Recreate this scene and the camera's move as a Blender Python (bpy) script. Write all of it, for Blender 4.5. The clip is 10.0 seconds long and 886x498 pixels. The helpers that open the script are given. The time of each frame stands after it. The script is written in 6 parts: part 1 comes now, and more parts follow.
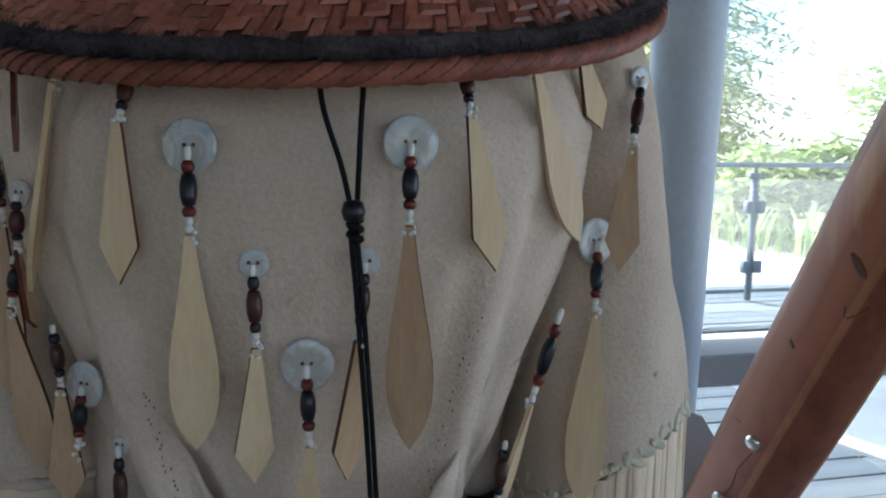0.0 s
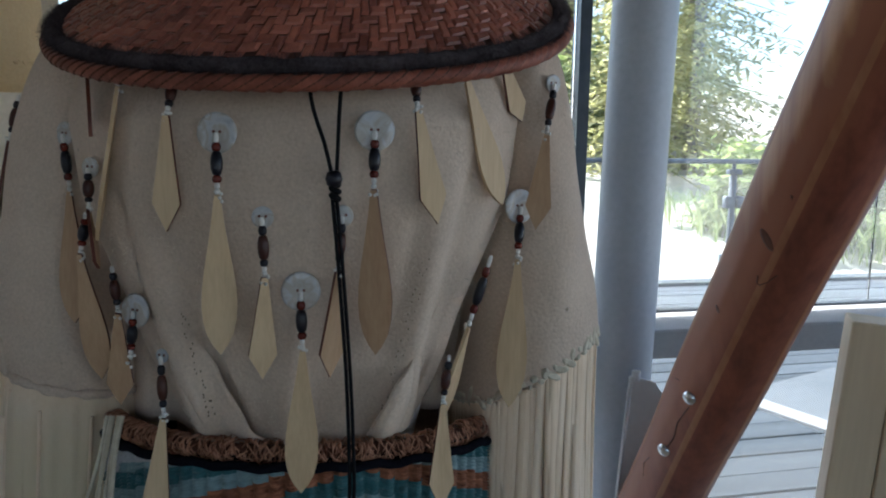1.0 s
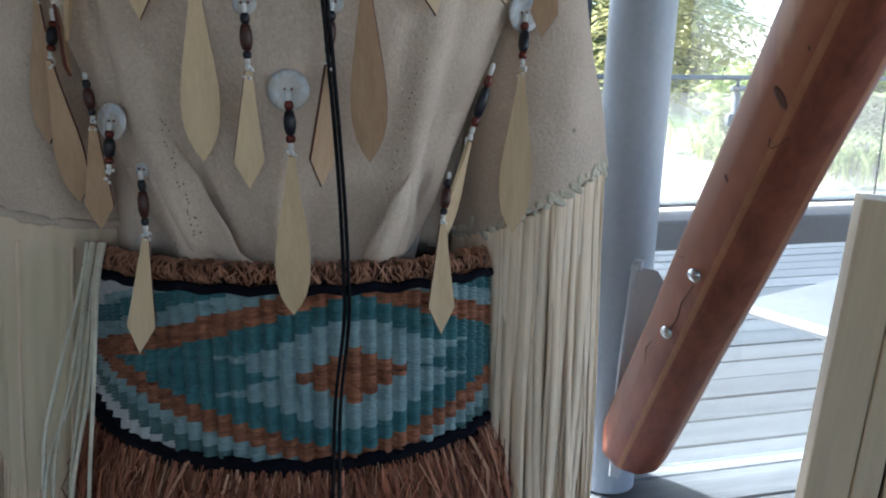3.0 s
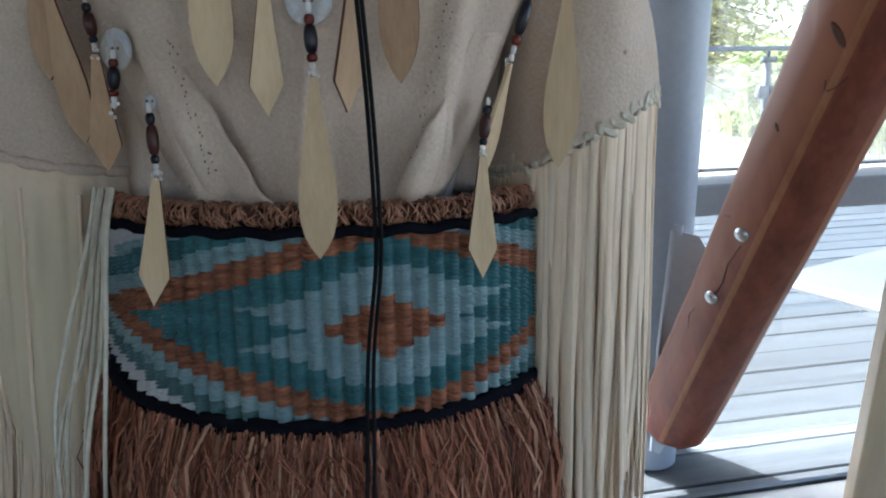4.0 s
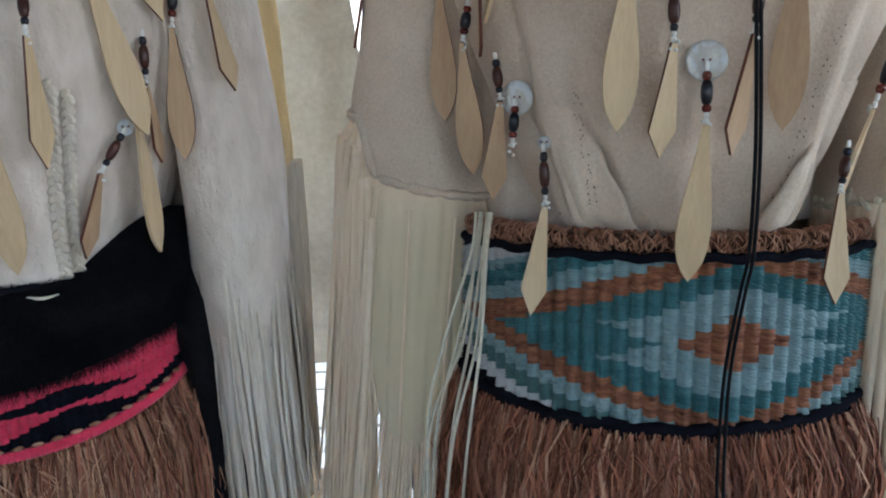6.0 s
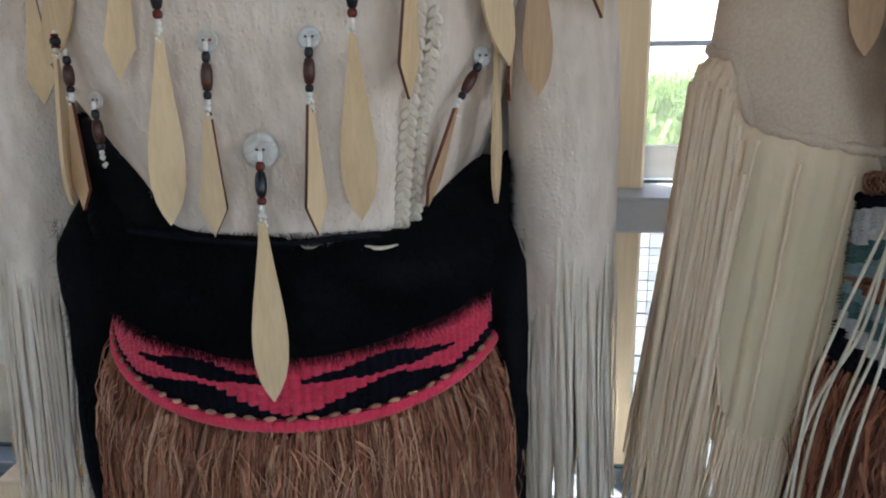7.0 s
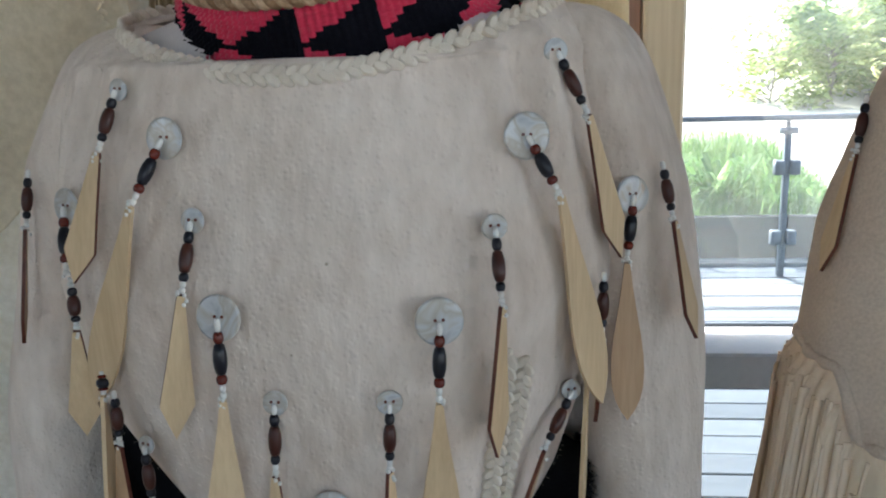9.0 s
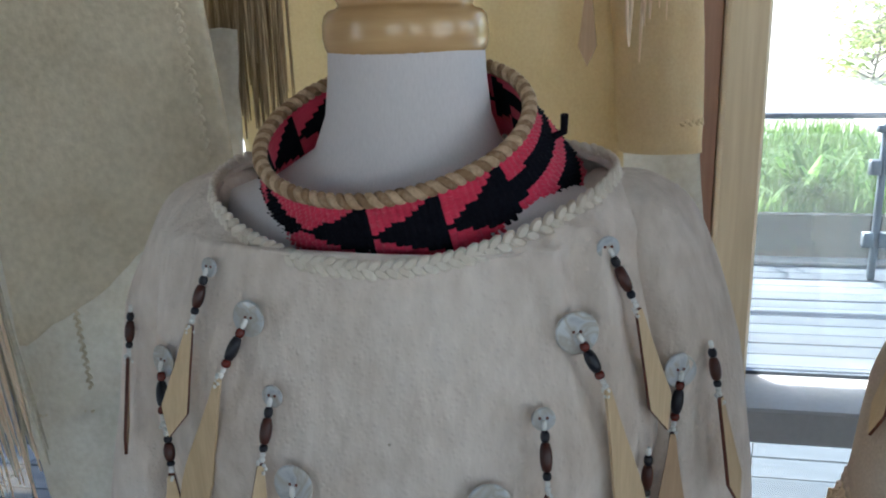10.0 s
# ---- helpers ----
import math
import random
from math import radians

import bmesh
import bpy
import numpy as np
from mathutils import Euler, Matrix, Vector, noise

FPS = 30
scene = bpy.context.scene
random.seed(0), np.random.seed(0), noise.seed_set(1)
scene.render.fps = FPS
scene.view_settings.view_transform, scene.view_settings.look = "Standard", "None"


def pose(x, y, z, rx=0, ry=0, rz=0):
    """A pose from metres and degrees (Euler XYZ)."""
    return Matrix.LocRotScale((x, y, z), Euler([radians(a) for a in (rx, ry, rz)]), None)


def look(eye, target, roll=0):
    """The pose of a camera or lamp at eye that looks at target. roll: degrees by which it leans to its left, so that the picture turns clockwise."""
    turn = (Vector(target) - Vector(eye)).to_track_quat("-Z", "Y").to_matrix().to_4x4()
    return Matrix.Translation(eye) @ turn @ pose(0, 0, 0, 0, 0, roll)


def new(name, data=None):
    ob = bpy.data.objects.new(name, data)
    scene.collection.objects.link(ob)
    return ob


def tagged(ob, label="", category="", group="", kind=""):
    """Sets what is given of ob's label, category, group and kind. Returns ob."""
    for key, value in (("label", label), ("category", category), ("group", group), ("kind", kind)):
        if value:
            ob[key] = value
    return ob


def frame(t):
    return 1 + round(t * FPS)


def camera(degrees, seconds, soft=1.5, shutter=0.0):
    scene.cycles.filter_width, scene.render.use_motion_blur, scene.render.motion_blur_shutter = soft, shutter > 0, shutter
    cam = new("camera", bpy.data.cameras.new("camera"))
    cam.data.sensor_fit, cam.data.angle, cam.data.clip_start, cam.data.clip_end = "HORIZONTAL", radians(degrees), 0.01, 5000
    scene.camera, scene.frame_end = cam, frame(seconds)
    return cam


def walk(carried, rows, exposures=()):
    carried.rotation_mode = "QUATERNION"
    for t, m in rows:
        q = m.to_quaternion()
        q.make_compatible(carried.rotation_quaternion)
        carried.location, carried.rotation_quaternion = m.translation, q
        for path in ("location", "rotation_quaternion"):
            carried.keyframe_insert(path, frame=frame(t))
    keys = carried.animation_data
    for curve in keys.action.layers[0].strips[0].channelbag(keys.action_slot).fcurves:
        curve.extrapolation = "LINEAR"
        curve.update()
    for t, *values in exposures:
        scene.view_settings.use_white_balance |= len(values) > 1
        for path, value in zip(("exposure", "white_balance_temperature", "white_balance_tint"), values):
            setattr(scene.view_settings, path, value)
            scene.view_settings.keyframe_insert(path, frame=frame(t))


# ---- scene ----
cam = camera(58.0, 10.0, soft=2.0)
PATH = [
    (0, (0.043, -0.028, 1.339), (-0.091, 1.946, 1.049), 0.8),
    (0.5, (0.077, -0.152, 1.347), (-0.062, 1.822, 1.058), 0.7),
    (1, (0.095, -0.246, 1.333), (-0.023, 1.729, 1.038), 0.9),
    (1.5, (0.097, -0.259, 1.308), (0.002, 1.712, 0.983), 1.0),
    (2, (0.098, -0.290, 1.286), (0.010, 1.672, 0.902), 1.2),
    (2.5, (0.097, -0.278, 1.250), (0.020, 1.673, 0.815), 0.9),
    (2.7, (0.097, -0.254, 1.229), (0.006, 1.694, 0.784), 1.0),
    (4, (0.075, -0.151, 1.134), (-0.095, 1.783, 0.653), -1.0),
    (4.5, (0.100, -0.149, 1.122), (-0.076, 1.776, 0.609), -1.4),
    (5, (0.083, -0.184, 1.142), (-0.122, 1.736, 0.624), -1.7),
    (5.2, (0.063, -0.209, 1.154), (-0.191, 1.709, 0.648), -1.9),
    (6.3, (-0.203, -0.315, 1.188), (-0.800, 1.536, 0.722), -1.4),
    (6.5, (-0.252, -0.327, 1.185), (-0.885, 1.510, 0.710), -1.3),
    (7, (-0.435, -0.267, 1.130), (-1.183, 1.519, 0.631), -0.7),
    (7.5, (-0.558, -0.204, 1.080), (-1.309, 1.577, 0.563), -1.4),
    (8, (-0.585, -0.188, 1.115), (-1.315, 1.604, 0.609), -1.7),
    (8.5, (-0.574, -0.199, 1.254), (-1.302, 1.607, 0.794), -1.6),
    (9, (-0.557, -0.178, 1.386), (-1.292, 1.638, 0.983), -1.4),
    (9.5, (-0.541, -0.169, 1.499), (-1.341, 1.625, 1.126), -1.8),
    (10, (-0.531, -0.179, 1.583), (-1.442, 1.535, 1.099), -1.2),
]
EXPOSURES = [(0.0, 1.98, 5600, 9), (1.0, 1.58, 5800, 12), (2.5, 1.98, 5800, 12), (4.5, 2.38, 5750, 12), (6.5, 2.80, 6100, 13), (7.5, 2.68, 6450, 16), (9.0, 2.53, 6000, 12), (10.0, 2.32, 5750, 10)]
walk(cam, [(t, look(eye, target, roll)) for t, eye, target, roll in PATH], EXPOSURES)


# ---- world, sun and exposure ----
world = bpy.data.worlds.new("sky")
scene.world = world
world.use_nodes = True
sky = world.node_tree.nodes.new("ShaderNodeTexSky")
sky.sky_type, sky.sun_disc = "NISHITA", False
sky.sun_elevation, sky.sun_rotation = radians(49), radians(-50)
world.node_tree.links.new(sky.outputs[0], world.node_tree.nodes["Background"].inputs[0])
world.node_tree.nodes["Background"].inputs[1].default_value = 0.12
sun = new("sun", bpy.data.lights.new("sun", "SUN"))
sun.data.energy, sun.data.angle, sun.data.color = 4.2, radians(0.5), (1.0, 0.95, 0.87)
sun.matrix_world = look((-5.65, 4.74, 8.6), (0, 0, 0))


# ---- materials ----
def node_material(name):
    m = bpy.data.materials.new(name)
    m.use_nodes = True
    return m, m.node_tree.nodes, m.node_tree.links, m.node_tree.nodes["Principled BSDF"]


def surface(name, dark, light, rough=0.8, scale=40.0, coarse=4.0, bump=0.2, depth=0.002, stretch=(1, 1, 1), sheen=0.0, metal=0.0, specular=0.4, random_tone=0.0, spots=None, pills=None):
    """A surface that varies at two scales between two colours, with fine relief."""
    m, nodes, links, shader = node_material(name)
    place, stretcher = nodes.new("ShaderNodeTexCoord"), nodes.new("ShaderNodeMapping")
    stretcher.inputs["Scale"].default_value = stretch
    links.new(place.outputs["Object"], stretcher.inputs["Vector"])
    fine, wide = nodes.new("ShaderNodeTexNoise"), nodes.new("ShaderNodeTexNoise")
    fine.inputs["Scale"].default_value, fine.inputs["Detail"].default_value = scale, 6
    wide.inputs["Scale"].default_value, wide.inputs["Detail"].default_value = coarse, 3
    for n in (fine, wide):
        links.new(stretcher.outputs[0], n.inputs["Vector"])
    blend = nodes.new("ShaderNodeMath")
    blend.operation = "MULTIPLY_ADD"
    blend.inputs[1].default_value = 0.45
    links.new(fine.outputs["Fac"], blend.inputs[0])
    part_of = nodes.new("ShaderNodeMath")
    part_of.operation = "MULTIPLY"
    part_of.inputs[1].default_value = 0.55
    links.new(wide.outputs["Fac"], part_of.inputs[0])
    links.new(part_of.outputs[0], blend.inputs[2])
    value = blend.outputs[0]
    if random_tone:
        info = nodes.new("ShaderNodeObjectInfo")
        island = nodes.new("ShaderNodeNewGeometry")
        both = nodes.new("ShaderNodeMath")
        both.operation = "ADD"
        links.new(info.outputs["Random"], both.inputs[0])
        links.new(island.outputs["Random Per Island"], both.inputs[1])
        wrap = nodes.new("ShaderNodeMath")
        wrap.operation = "FRACT"
        links.new(both.outputs[0], wrap.inputs[0])
        shift = nodes.new("ShaderNodeMath")
        shift.operation = "MULTIPLY_ADD"
        shift.inputs[1].default_value = random_tone
        links.new(wrap.outputs[0], shift.inputs[0])
        links.new(value, shift.inputs[2])
        back = nodes.new("ShaderNodeMath")
        back.operation = "SUBTRACT"
        back.inputs[1].default_value = random_tone * 0.5
        links.new(shift.outputs[0], back.inputs[0])
        value = back.outputs[0]
    ramp = nodes.new("ShaderNodeValToRGB")
    ramp.color_ramp.elements[0].position, ramp.color_ramp.elements[0].color = 0.3, (*dark, 1)
    ramp.color_ramp.elements[1].position, ramp.color_ramp.elements[1].color = 0.7, (*light, 1)
    links.new(value, ramp.inputs["Fac"])
    colour = ramp.outputs["Color"]
    if spots:
        dots = nodes.new("ShaderNodeTexVoronoi")
        dots.inputs["Scale"].default_value = spots[1]
        links.new(place.outputs["Object"], dots.inputs["Vector"])
        edge = nodes.new("ShaderNodeMapRange")
        edge.inputs["From Min"].default_value, edge.inputs["From Max"].default_value = spots[2], spots[2] * 0.4
        edge.inputs["To Min"].default_value, edge.inputs["To Max"].default_value = 0, 0.75
        links.new(dots.outputs["Distance"], edge.inputs["Value"])
        stain = nodes.new("ShaderNodeMixRGB")
        stain.inputs["Color2"].default_value = (*spots[0], 1)
        links.new(edge.outputs[0], stain.inputs["Fac"])
        links.new(colour, stain.inputs["Color1"])
        colour = stain.outputs["Color"]
    links.new(colour, shader.inputs["Base Color"])
    shader.inputs["Roughness"].default_value = rough
    shader.inputs["Metallic"].default_value = metal
    shader.inputs["Specular IOR Level"].default_value = specular
    if sheen:
        shader.inputs["Sheen Weight"].default_value = sheen
        shader.inputs["Sheen Roughness"].default_value = 0.6
    if bump:
        relief = nodes.new("ShaderNodeBump")
        relief.inputs["Strength"].default_value, relief.inputs["Distance"].default_value = bump, depth
        links.new(fine.outputs["Fac"], relief.inputs["Height"])
        links.new(relief.outputs[0], shader.inputs["Normal"])
        if pills:
            lumps, some, height = nodes.new("ShaderNodeTexVoronoi"), nodes.new("ShaderNodeMapRange"), nodes.new("ShaderNodeBump")
            lumps.inputs["Scale"].default_value = pills[0]
            links.new(place.outputs["Object"], lumps.inputs["Vector"])
            some.inputs["From Min"].default_value, some.inputs["From Max"].default_value = 0.45, 0.12
            links.new(lumps.outputs["Distance"], some.inputs["Value"])
            pick = nodes.new("ShaderNodeMath")
            pick.operation = "MULTIPLY"
            links.new(some.outputs[0], pick.inputs[0])
            links.new(wide.outputs["Fac"], pick.inputs[1])
            height.inputs["Strength"].default_value, height.inputs["Distance"].default_value = 0.8, pills[1]
            links.new(pick.outputs[0], height.inputs["Height"])
            links.new(relief.outputs[0], height.inputs["Normal"])
            links.new(height.outputs[0], shader.inputs["Normal"])
    return m


HIDE_A = surface("brushed_hide", (0.51, 0.400, 0.308), (0.755, 0.620, 0.500), 0.95, 300, 9, 0.32, 0.003, sheen=0.12, specular=0.12, spots=((0.18, 0.13, 0.08), 9, 0.03), pills=(130, 0.0006))
HIDE_B = surface("white_hide", (0.58, 0.475, 0.395), (0.89, 0.785, 0.70), 0.95, 60, 6, 0.9, 0.005, stretch=(1, 1, 0.40), sheen=0.12, specular=0.12, spots=((0.30, 0.22, 0.14), 11, 0.020), pills=(170, 0.0012))
HIDE_YELLOW = surface("smoked_hide", (0.80, 0.66, 0.41), (0.97, 0.85, 0.60), 0.95, 180, 5, 0.35, 0.002, sheen=0.1, specular=0.15)
HIDE_PALE = surface("pale_rough_hide", (0.60, 0.52, 0.38), (0.88, 0.79, 0.63), 0.95, 70, 5, 0.8, 0.004, specular=0.15)
LINING_HIDE = surface("white_lining_hide", (0.66, 0.61, 0.52), (0.92, 0.88, 0.80), 0.95, 70, 6, 0.8, 0.004, specular=0.15)
FRINGE_A = surface("cut_hide_strip", (0.87, 0.68, 0.485), (0.99, 0.83, 0.655), 0.9, 150, 9, 0.3, 0.001, stretch=(1, 1, 0.2), specular=0.2, random_tone=0.20)
FRINGE_TAN = surface("smoked_hide_strip", (0.30, 0.215, 0.125), (0.58, 0.45, 0.29), 0.9, 150, 9, 0.3, 0.001, stretch=(1, 1, 0.2), specular=0.2, random_tone=0.45)
FRINGE_B = surface("cut_white_hide", (0.74, 0.64, 0.525), (0.95, 0.87, 0.765), 0.95, 110, 8, 0.4, 0.001, stretch=(1, 1, 0.3), specular=0.15, random_tone=0.25)
CUFF = surface("thin_cream_hide", (0.85, 0.66, 0.475), (0.99, 0.82, 0.645), 0.95, 220, 9, 0.32, 0.002, stretch=(1, 1, 0.5), sheen=0.12, specular=0.12)


def yellowed(m, low, high, tone):
    """Smoke-yellowed hide that sets in below a ragged line between two heights."""
    nodes, links = m.node_tree.nodes, m.node_tree.links
    shader, place, apart = nodes["Principled BSDF"], nodes.new("ShaderNodeTexCoord"), nodes.new("ShaderNodeSeparateXYZ")
    links.new(place.outputs["Object"], apart.inputs[0])
    ragged, sum_of = nodes.new("ShaderNodeTexNoise"), nodes.new("ShaderNodeMath")
    ragged.inputs["Scale"].default_value = 26
    links.new(place.outputs["Object"], ragged.inputs["Vector"])
    sum_of.operation = "MULTIPLY_ADD"
    sum_of.inputs[1].default_value = 0.06
    links.new(ragged.outputs["Fac"], sum_of.inputs[0])
    links.new(apart.outputs["Z"], sum_of.inputs[2])
    amount, mix = nodes.new("ShaderNodeMapRange"), nodes.new("ShaderNodeMixRGB")
    amount.inputs["From Min"].default_value, amount.inputs["From Max"].default_value = high + 0.03, low + 0.03
    links.new(sum_of.outputs[0], amount.inputs["Value"])
    links.new(amount.outputs[0], mix.inputs["Fac"])
    links.new(shader.inputs["Base Color"].links[0].from_socket, mix.inputs["Color1"])
    mix.inputs["Color2"].default_value = (*tone, 1)
    links.new(mix.outputs["Color"], shader.inputs["Base Color"])


yellowed(CUFF, 0.94, 1.06, (0.80, 0.675, 0.47))
LACE = surface("hide_lacing", (0.50, 0.44, 0.33), (0.74, 0.68, 0.55), 0.9, 120, 15, 0.3, 0.001, specular=0.2, random_tone=0.3)
PLAQUE_PALE = surface("pale_cedar", (0.575, 0.41, 0.24), (0.735, 0.56, 0.35), 0.6, 60, 12, 0.1, 0.0005, stretch=(6, 6, 0.5), random_tone=0.25)
PLAQUE_TAN = surface("tan_cedar", (0.46, 0.29, 0.17), (0.60, 0.41, 0.25), 0.6, 60, 12, 0.1, 0.0005, stretch=(6, 6, 0.5), random_tone=0.25)
SCORCHED = surface("scorched_edge", (0.075, 0.018, 0.010), (0.17, 0.047, 0.026), 0.5, 80, 20, 0.1)
STITCH = surface("brown_thread", (0.10, 0.075, 0.05), (0.24, 0.19, 0.13), 0.9, 80, 20, 0.1)
BEAD_BLACK = surface("black_bead", (0.006, 0.006, 0.010), (0.012, 0.012, 0.020), 0.32, 40, 10, 0.0)
BEAD_RED = surface("oxblood_bead", (0.09, 0.012, 0.008), (0.16, 0.025, 0.015), 0.25, 40, 10, 0.0)
BEAD_BROWN = surface("brown_bead", (0.035, 0.010, 0.007), (0.075, 0.020, 0.013), 0.35, 40, 10, 0.0)
BEAD_WHITE = surface("white_bead", (0.70, 0.68, 0.64), (0.85, 0.83, 0.80), 0.3, 40, 10, 0.0)
CORD_BLACK = surface("waxed_cord", (0.004, 0.004, 0.005), (0.011, 0.011, 0.013), 0.65, 300, 40, 0.3, specular=0.15)
BARK_RED = surface("red_cedar_bark", (0.13, 0.034, 0.018), (0.50, 0.19, 0.105), 0.65, 90, 12, 0.4, 0.001, stretch=(1, 1, 0.15), random_tone=0.5)
BARK_BROWN = surface("brown_cedar_bark", (0.24, 0.095, 0.050), (0.66, 0.37, 0.23), 0.65, 90, 12, 0.4, 0.001, stretch=(1, 1, 0.15), random_tone=0.5)
ROLL_BARK = surface("shredded_roll_bark", (0.24, 0.095, 0.052), (0.56, 0.29, 0.18), 0.7, 90, 12, 0.4, 0.001, random_tone=0.5)
ROPE = surface("pale_bark_rope", (0.30, 0.18, 0.095), (0.66, 0.48, 0.31), 0.8, 240, 30, 0.8, 0.003, random_tone=0.5)
# dark brown that puts the shade of gaps and grooves into the colour
GAP_SHADE = surface("brown_gap_shade", (0.045, 0.016, 0.010), (0.12, 0.045, 0.025), 0.9, 60, 12, 0.4)
HAT_BARK = surface("plaited_cedar_bark", (0.15, 0.038, 0.025), (0.38, 0.122, 0.076), 0.42, 160, 14, 0.4, 0.001, random_tone=0.28, specular=0.5)
RIM_BARK = surface("wrapped_bark", (0.15, 0.040, 0.024), (0.36, 0.115, 0.068), 0.55, 180, 40, 0.4, 0.001)
RIM_DARK = surface("wrapped_dark_bark", (0.11, 0.028, 0.017), (0.27, 0.080, 0.046), 0.55, 180, 40, 0.4, 0.001)
WOOL_NAVY = surface("charcoal_wool", (0.018, 0.014, 0.015), (0.105, 0.088, 0.095), 0.95, 300, 20, 0.8, 0.003, specular=0.1)
WOOL_TEAL = surface("teal_wool", (0.022, 0.105, 0.118), (0.066, 0.225, 0.240), 0.9, 240, 30, 1.0, 0.002, stretch=(0.4, 0.4, 3), sheen=0.2)
WOOL_BLUE = surface("pale_blue_wool", (0.17, 0.275, 0.285), (0.36, 0.49, 0.505), 0.9, 240, 30, 1.0, 0.002, stretch=(0.4, 0.4, 3), sheen=0.2)
WOOL_GREEN = surface("sea_green_wool", (0.050, 0.120, 0.115), (0.10, 0.20, 0.19), 0.9, 240, 20, 0.6, 0.002, stretch=(0.4, 0.4, 3), sheen=0.2)
WOOL_WHITE = surface("white_wool", (0.50, 0.48, 0.47), (0.72, 0.70, 0.68), 0.9, 240, 20, 0.6, 0.002, sheen=0.2)
WOOL_BROWN = surface("bark_weft", (0.095, 0.020, 0.010), (0.60, 0.235, 0.115), 0.70, 170, 60, 1.0, 0.004, stretch=(0.35, 0.35, 3.2))
WOOL_BLACK = surface("black_wool", (0.004, 0.004, 0.007), (0.011, 0.011, 0.017), 0.95, 240, 20, 0.6, 0.002, specular=0.1)
WOOL_RED = surface("scarlet_wool", (0.58, 0.016, 0.055), (0.86, 0.050, 0.125), 0.9, 240, 20, 0.6, 0.002, stretch=(0.4, 0.4, 3), sheen=0.2)
FUR_BLACK = surface("black_fur", (0.003, 0.003, 0.0045), (0.010, 0.010, 0.012), 0.9, 200, 20, 0.3, specular=0.1)
FORM_CLOTH = surface("form_jersey", (0.66, 0.61, 0.61), (0.78, 0.73, 0.73), 0.95, 500, 4, 0.15, 0.0005, stretch=(1, 1, 0.3))
TURNED_WOOD = surface("varnished_wood", (0.50, 0.29, 0.12), (0.70, 0.47, 0.23), 0.22, 20, 6, 0.03, stretch=(0.5, 0.5, 5), specular=0.6)
LOG = surface("varnished_cedar_log", (0.13, 0.030, 0.018), (0.27, 0.080, 0.043), 0.48, 14, 5, 0.08, 0.001, stretch=(5, 5, 0.35), specular=0.5)
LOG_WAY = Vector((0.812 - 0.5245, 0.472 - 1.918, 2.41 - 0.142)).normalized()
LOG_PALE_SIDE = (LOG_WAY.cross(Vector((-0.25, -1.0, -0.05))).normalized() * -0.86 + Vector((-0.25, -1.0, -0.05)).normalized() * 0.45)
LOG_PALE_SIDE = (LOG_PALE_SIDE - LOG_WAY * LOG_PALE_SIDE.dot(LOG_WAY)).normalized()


def sapwood(m):
    """Pale sapwood along one side of the log, running out in points towards its foot."""
    nodes, links = m.node_tree.nodes, m.node_tree.links
    shader = nodes["Principled BSDF"]
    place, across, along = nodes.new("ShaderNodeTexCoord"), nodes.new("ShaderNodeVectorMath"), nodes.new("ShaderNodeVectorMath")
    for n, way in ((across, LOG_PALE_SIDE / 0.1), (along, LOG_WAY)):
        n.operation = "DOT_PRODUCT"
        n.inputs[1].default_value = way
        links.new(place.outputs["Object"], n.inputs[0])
    grain, stretcher = nodes.new("ShaderNodeTexNoise"), nodes.new("ShaderNodeMapping")
    stretcher.inputs["Rotation"].default_value = LOG_WAY.to_track_quat("Z", "Y").inverted().to_euler()
    stretcher.inputs["Scale"].default_value = (22, 22, 1.6)
    links.new(place.outputs["Object"], stretcher.inputs["Vector"])
    links.new(stretcher.outputs[0], grain.inputs["Vector"])
    grain.inputs["Scale"].default_value, grain.inputs["Detail"].default_value = 1.0, 4
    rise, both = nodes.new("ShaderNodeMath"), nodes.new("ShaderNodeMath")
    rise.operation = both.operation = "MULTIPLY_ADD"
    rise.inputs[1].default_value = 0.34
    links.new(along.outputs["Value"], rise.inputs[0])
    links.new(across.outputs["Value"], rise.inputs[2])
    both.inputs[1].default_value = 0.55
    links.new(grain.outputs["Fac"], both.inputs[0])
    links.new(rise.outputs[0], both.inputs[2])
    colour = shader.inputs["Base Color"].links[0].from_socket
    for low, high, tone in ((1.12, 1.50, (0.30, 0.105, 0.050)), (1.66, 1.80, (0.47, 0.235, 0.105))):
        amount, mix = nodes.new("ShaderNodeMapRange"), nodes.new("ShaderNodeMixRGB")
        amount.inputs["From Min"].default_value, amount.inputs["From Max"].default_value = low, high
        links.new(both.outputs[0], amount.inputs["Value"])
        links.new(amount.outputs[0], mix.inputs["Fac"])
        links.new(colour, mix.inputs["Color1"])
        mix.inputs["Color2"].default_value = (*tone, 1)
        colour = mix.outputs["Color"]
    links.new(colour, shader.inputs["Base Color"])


LOG_STRIPE = surface("cedar_facet_edge", (0.28, 0.105, 0.048), (0.40, 0.18, 0.09), 0.48, 14, 5, 0.08, 0.001, stretch=(5, 5, 0.35), specular=0.4)
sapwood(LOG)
LOG_MARK = surface("cedar_knot", (0.06, 0.02, 0.01), (0.14, 0.05, 0.03), 0.5, 30, 10, 0.1)
STEEL_PAINT = surface("grey_painted_steel", (0.38, 0.43, 0.50), (0.48, 0.53, 0.60), 0.4, 60, 3, 0.05, 0.0005, specular=0.5)
PLATE_PAINT = surface("pale_grey_plate_paint", (0.60, 0.64, 0.69), (0.70, 0.74, 0.78), 0.6, 60, 3, 0.05, 0.0005, specular=0.3)
STEEL_DARK = surface("dark_window_metal", (0.05, 0.06, 0.07), (0.09, 0.10, 0.11), 0.4, 40, 5, 0.0, metal=0.6)
